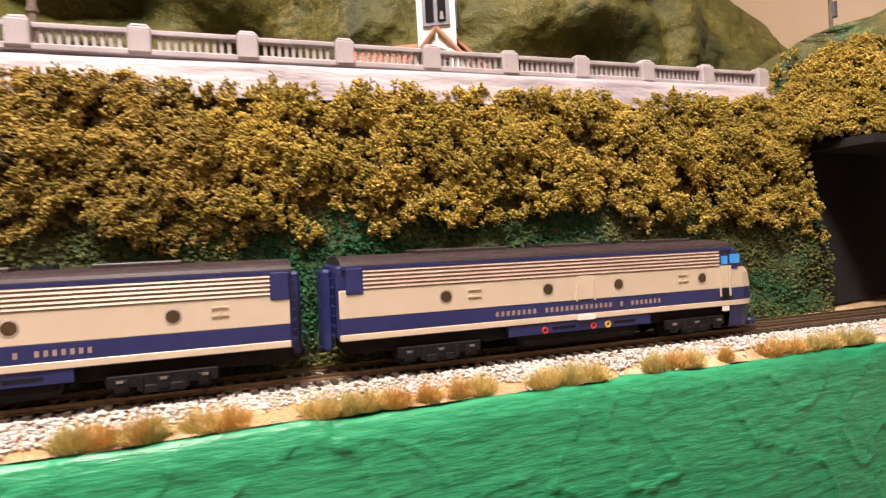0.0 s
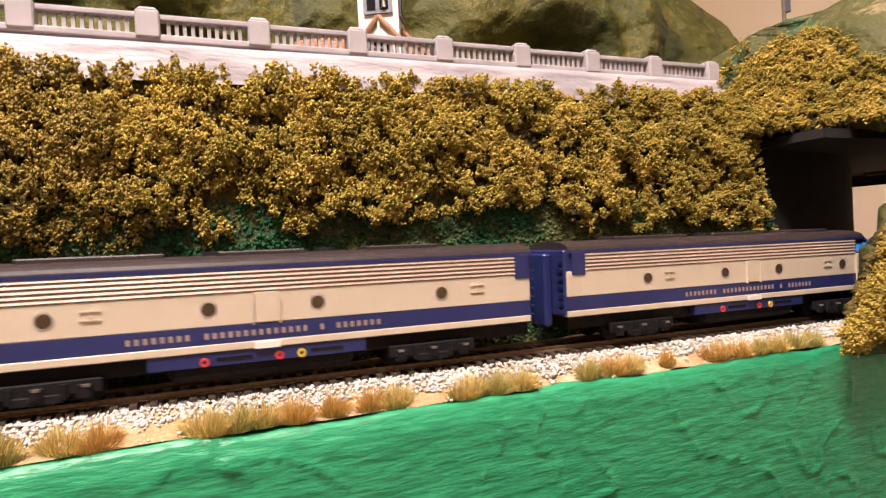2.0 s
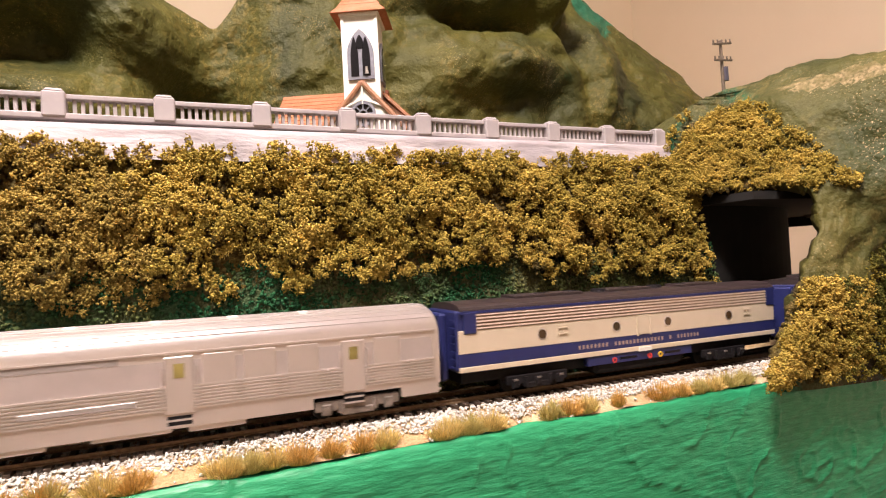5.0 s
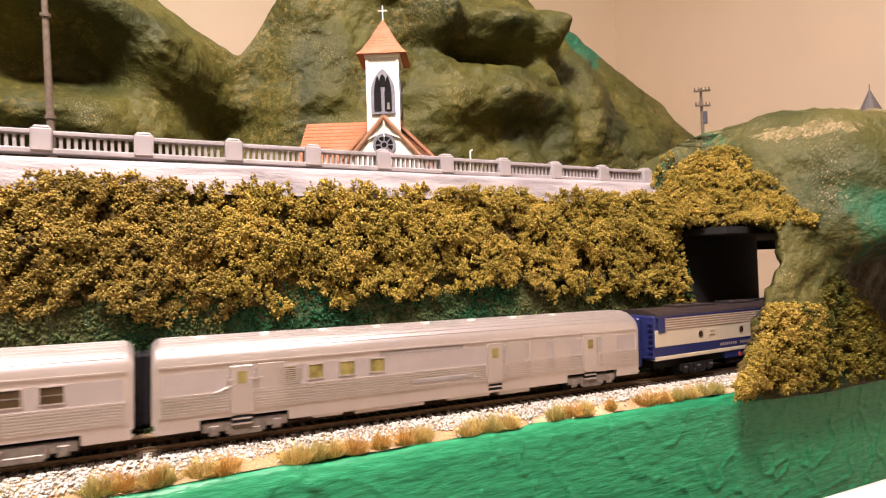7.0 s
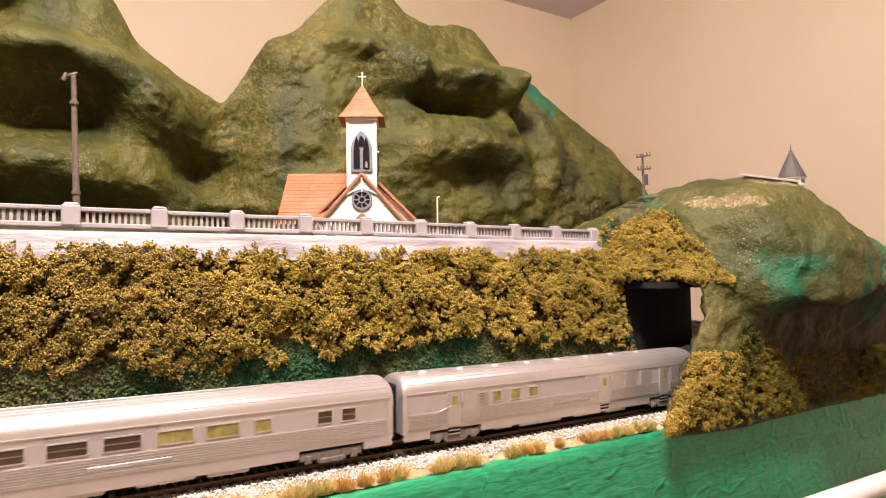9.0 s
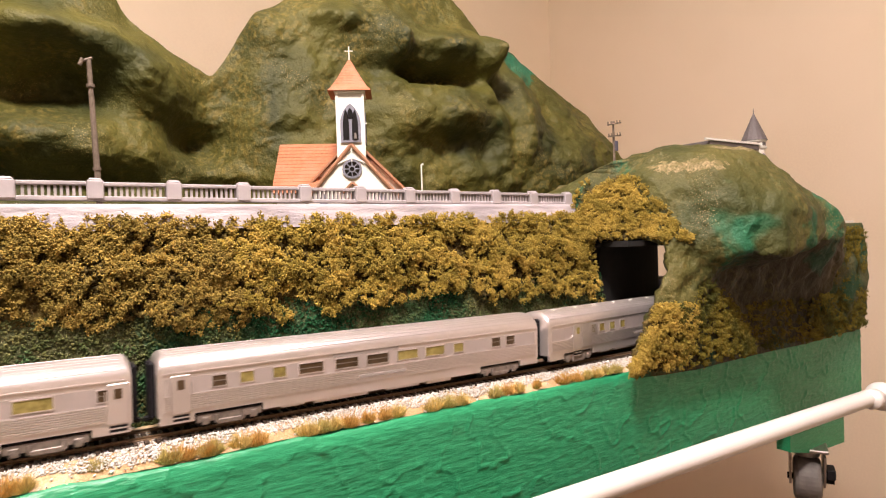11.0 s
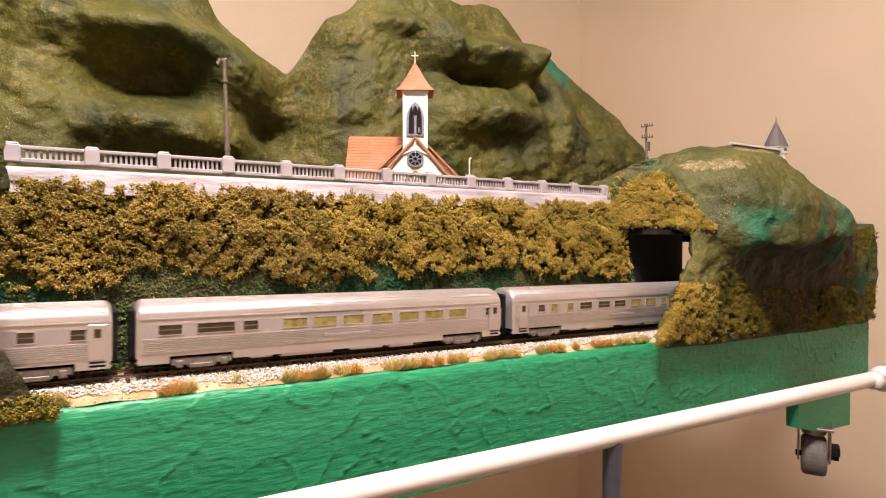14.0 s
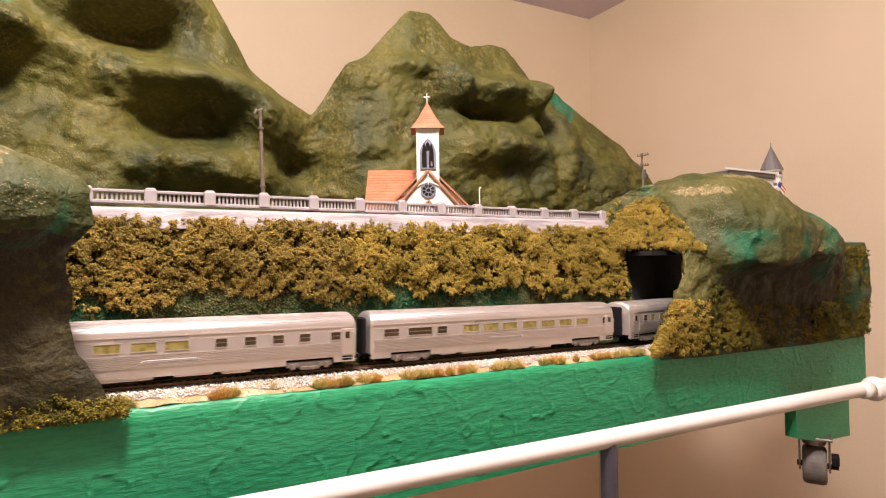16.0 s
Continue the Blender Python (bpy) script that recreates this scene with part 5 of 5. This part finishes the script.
def tower_house():
    t = empty("tower_house", pose(0.828, 0.385, 1.4245) @ Matrix.Scale(0.935, 4), "white model house with a round tower and slate cone roof", "house")
    part("body", B(-0.140, -0.010, -0.012, 0.06, 0, 0.066, 0.001), M["white"], t)
    part("roof", B(-0.142, -0.008, -0.016, 0.064, 0.066, 0.074, 0.001), M["slate"], t)
    part("gutter", B(-0.155, -0.007, -0.018, -0.015, 0.074, 0.0772), M["white"], t)
    part("tower", C((0.006, 0.0, 0), (0.006, 0.0, 0.082), 0.0165, n=12), M["white"], t)
    for z in (0.048, 0.070, 0.0815):
        part("cornice", C((0.006, 0, z), (0.006, 0, z + 0.003), 0.0190, n=16), M["white"], t)
    for z, dz in ((0.026, 0.018), (0.0535, 0.0055), (0.0745, 0.005)):
        for k in range(5):
            a = radians(-170 + 40 * k)
            w = part("window", B(-0.0030, 0.0030, -0.0008, 0.0008, z, z + dz), M["slate"], t)
            w.matrix_local = pose(0.006 + 0.0163 * math.cos(a), 0.0163 * math.sin(a), 0, 0, 0, math.degrees(a) + 90)
    part("cone_roof", C((0.006, 0, 0.0835), (0.006, 0, 0.128), 0.0205, 0.0012, 16), M["slate"], t, "dark slate cone roof")
    part("finial", C((0.006, 0, 0.126), (0.006, 0, 0.137), 0.0010, 0.0004, 8), M["slate"], t)
    f = empty("flag", pose(0.818, 0.362, 1.467, 0, 35, 0), "small red white and blue flag by the tower", "flag")
    part("canton", B(-0.008, 0.0, -0.0006, 0.0006, 0.002, 0.010), M["flag_blue"], f)
    for k in range(4):
        part("stripe", B(0.0 if k > 1 else -0.008, 0.014, -0.0005, 0.0005, 0.010 - 0.0028 * k - 0.0028, 0.010 - 0.0028 * k) if k > 1 else B(0.0, 0.014, -0.0005, 0.0005, 0.010 - 0.0028 * k - 0.0028, 0.010 - 0.0028 * k), M["flag_red" if k % 2 == 0 else "white"], f)


tower_house()

# ---- rail in front, leg and caster ----


def front_rail():
    r = empty("front_rail", pose(0, 0, 0), "white enamelled tube rail with a knob end on a grey post", "rail")
    part("tube", C((-0.40, 0.200, 1.1858), (0.665, 0.161, 1.1822), 0.0088, n=24), M["steel_pipe"], r, "", True).data.set_sharp_from_angle(angle=radians(40))
    bm = bmesh.new()
    bmesh.ops.create_uvsphere(bm, u_segments=24, v_segments=14, radius=0.0155, matrix=pose(0.668, 0.158, 1.1812) @ Matrix.Diagonal((0.9, 1, 1, 1)))
    cyl(bm, (0.640, 0.158, 1.182), (0.656, 0.158, 1.1815), 0.0100, n=24)
    cyl(bm, (0.680, 0.158, 1.181), (0.80, 0.160, 1.178), 0.0110, n=24)
    part("knob", bm, M["steel_pipe"], r, "", True)
    part("post", C((0.226, 0.177, 0), (0.226, 0.177, 1.180), 0.0080, n=16), M["grey_post"], r, "blue grey square post")
    part("post", C((-0.385, 0.199, 0), (-0.385, 0.199, 1.176), 0.0070, n=16), M["grey_post"], r)


front_rail()


def leg():
    k = empty("layout_leg", pose(0, 0, 0), "green painted wooden leg block with a swivel caster", "table leg", "", "structure")
    bm = plate(bmesh.new(), [(0.634, 1.205), (0.768, 1.205), (0.768, 1.087), (0.692, 1.090), (0.634, 1.104)], 0.238, 0.254)
    part("block", bm, M["fascia"], k)
    c = part("caster_plate", B(-0.026, 0.026, -0.022, 0.022, 0.040, 0.044, 0.001), M["zinc"], k, "zinc caster plate")
    c.matrix_local = pose(0.700, 0.252, 1.053, 0, 0, 29)
    part("swivel", C((0, 0, 0.030), (0, 0, 0.040), 0.014, 0.018, 20), M["zinc"], c)
    for y in (-0.0195, 0.0170):
        part("fork", plate(bmesh.new(), [(-0.020, 0.034), (0.020, 0.034), (0.014, 0.004), (0.006, -0.008), (-0.006, -0.008), (-0.013, 0.004)], y, y + 0.0025), M["zinc"], c)
    w = part("wheel", C((0, -0.0150, 0), (0, 0.0150, 0), 0.0270, n=32), M["rubber"], c, "grey rubber caster wheel")
    soft_edge = w.modifiers.new("soft", "BEVEL")
    soft_edge.width, soft_edge.segments = 0.005, 2
    part("axle", C((0, -0.0290, 0), (0, 0.0215, 0), 0.004, n=12), M["gunmetal"], c)
    part("brake_pedal", B(-0.010, 0.012, -0.0300, -0.0205, 0.004, 0.016, 0.001), M["gunmetal"], c)


leg()

# ---- grass tufts along the fascia ----


def tuft_mesh(kind, r, h, n, seed):
    g = np.random.default_rng(seed)
    verts, faces = [], []
    for _ in range(n):
        a, q = g.uniform(0, 2 * math.pi), r * math.sqrt(g.uniform(0, 1))
        x, y = q * math.cos(a), 0.62 * q * math.sin(a)
        hh = h * g.uniform(0.35, 1.1) * (1 - 0.5 * (q / r) ** 2) * (0.75 + 0.35 * math.sin(3 * a + seed))
        lx, ly = x * 0.55 + g.normal(0, 0.0013), y * 0.55 + g.normal(0, 0.0013)
        w = g.uniform(0.00007, 0.00016)
        b = g.uniform(0, math.pi)
        dx, dy = w * math.cos(b), w * math.sin(b)
        k = len(verts)
        verts += [(x - dx, y - dy, -0.0005), (x + dx, y + dy, -0.0005), (x + lx * 0.5 + dx * 0.8, y + ly * 0.5 + dy * 0.8, hh * 0.6), (x + lx * 0.5 - dx * 0.8, y + ly * 0.5 - dy * 0.8, hh * 0.6), (x + lx, y + ly, hh), (x + lx + dx * 0.3, y + ly + dy * 0.3, hh)]
        faces += [(k, k + 1, k + 2, k + 3), (k + 3, k + 2, k + 5, k + 4)]
    ob = raw("grass_tuft", verts, faces, M[kind])
    return ob


TUFTS = [(-0.0130, "olive_grass", 0.006), (-0.0145, "orange_grass", 0.0055), (0.003, "straw", 0.006), (0.014, "orange_grass", 0.005), (0.045, "straw", 0.0065), (0.054, "olive_grass", 0.006), (0.063, "straw", 0.0055), (0.074, "orange_grass", 0.005),
         (0.088, "orange_grass", 0.004), (0.102, "orange_grass", 0.005), (0.112, "straw", 0.005), (0.141, "straw", 0.007), (0.152, "olive_grass", 0.007), (0.164, "straw", 0.006), (0.199, "olive_grass", 0.006), (0.211, "orange_grass", 0.006), (0.222, "straw", 0.005),
         (0.242, "orange_grass", 0.003), (0.272, "orange_grass", 0.0065), (0.285, "orange_grass", 0.005), (0.300, "olive_grass", 0.005), (0.312, "straw", 0.006), (0.326, "olive_grass", 0.006), (0.338, "olive_grass", 0.005),
         (-0.113, "orange_grass", 0.0075), (-0.104, "straw", 0.005), (-0.072, "olive_grass", 0.0045), (-0.037, "olive_grass", 0.005), (-0.029, "orange_grass", 0.006), (-0.178, "olive_grass", 0.006), (-0.190, "olive_grass", 0.007)]
LABELS = {"straw": "pale straw coloured tuft of dry grass by the track", "orange_grass": "rusty orange tuft of dry grass by the track", "olive_grass": "dull olive tuft of grass by the track"}


def tufts():
    for k, (x, kind, r) in enumerate(TUFTS):
        ob = tuft_mesh(kind, r * 1.06, 0.0070 + r * 0.42, 1700, 100 + k)
        y = 0.2440 + random.uniform(-0.0015, 0.0015) if abs(x + 0.072) > 0.01 else 0.2490
        ob.matrix_world = pose(x + 0.006, y, ZT + 0.0006 + fall(x), 0, 0, random.uniform(-30, 30))
        tagged(ob, LABELS[kind], "grass tuft", "grass tufts along the fascia")


tufts()

# ---- movement ----
RUN = [(0, 0), (0.5, 0.036), (1, 0.0715), (1.5, 0.106), (2, 0.140), (2.5, 0.174), (3, 0.207), (3.5, 0.242), (4, 0.277), (4.5, 0.3105), (5, 0.344), (5.5, 0.3775), (6, 0.411), (6.5, 0.445), (7, 0.477), (7.5, 0.511),
       (8, 0.544), (8.5, 0.578), (9, 0.612), (9.5, 0.6472), (10, 0.6824), (10.5, 0.7176), (11, 0.7528), (11.5, 0.788), (12, 0.824), (12.5, 0.860), (13, 0.894), (13.5, 0.930), (14, 0.9645), (14.5, 1.0), (15, 1.0355),
       (15.5, 1.074), (16, 1.112)]
# each vehicle, where its middle stands on the track at the start, and half its wheelbase
TRAIN = [(unit_front, 0.1720, 0.068), (unit_second, -0.0705, 0.068), (car_baggage, -0.3405, 0.106), (car_coach, -0.6405, 0.106), (car_lounge, -0.9465, 0.106), (car_sleeper, -1.2530, 0.106)]


def motions():
    for thing, s0, half in TRAIN:
        rows = []
        for t, s in RUN:
            x0, y0, _ = on_track(s0 + s - half)
            x1, y1, _ = on_track(s0 + s + half)
            rows.append((t, pose((x0 + x1) / 2, (y0 + y1) / 2, ZR + fall((x0 + x1) / 2), 0, -math.degrees(math.atan2(fall(x1) - fall(x0), 2 * half)), math.degrees(math.atan2(y1 - y0, x1 - x0)))))
        walk(thing, rows)


motions()
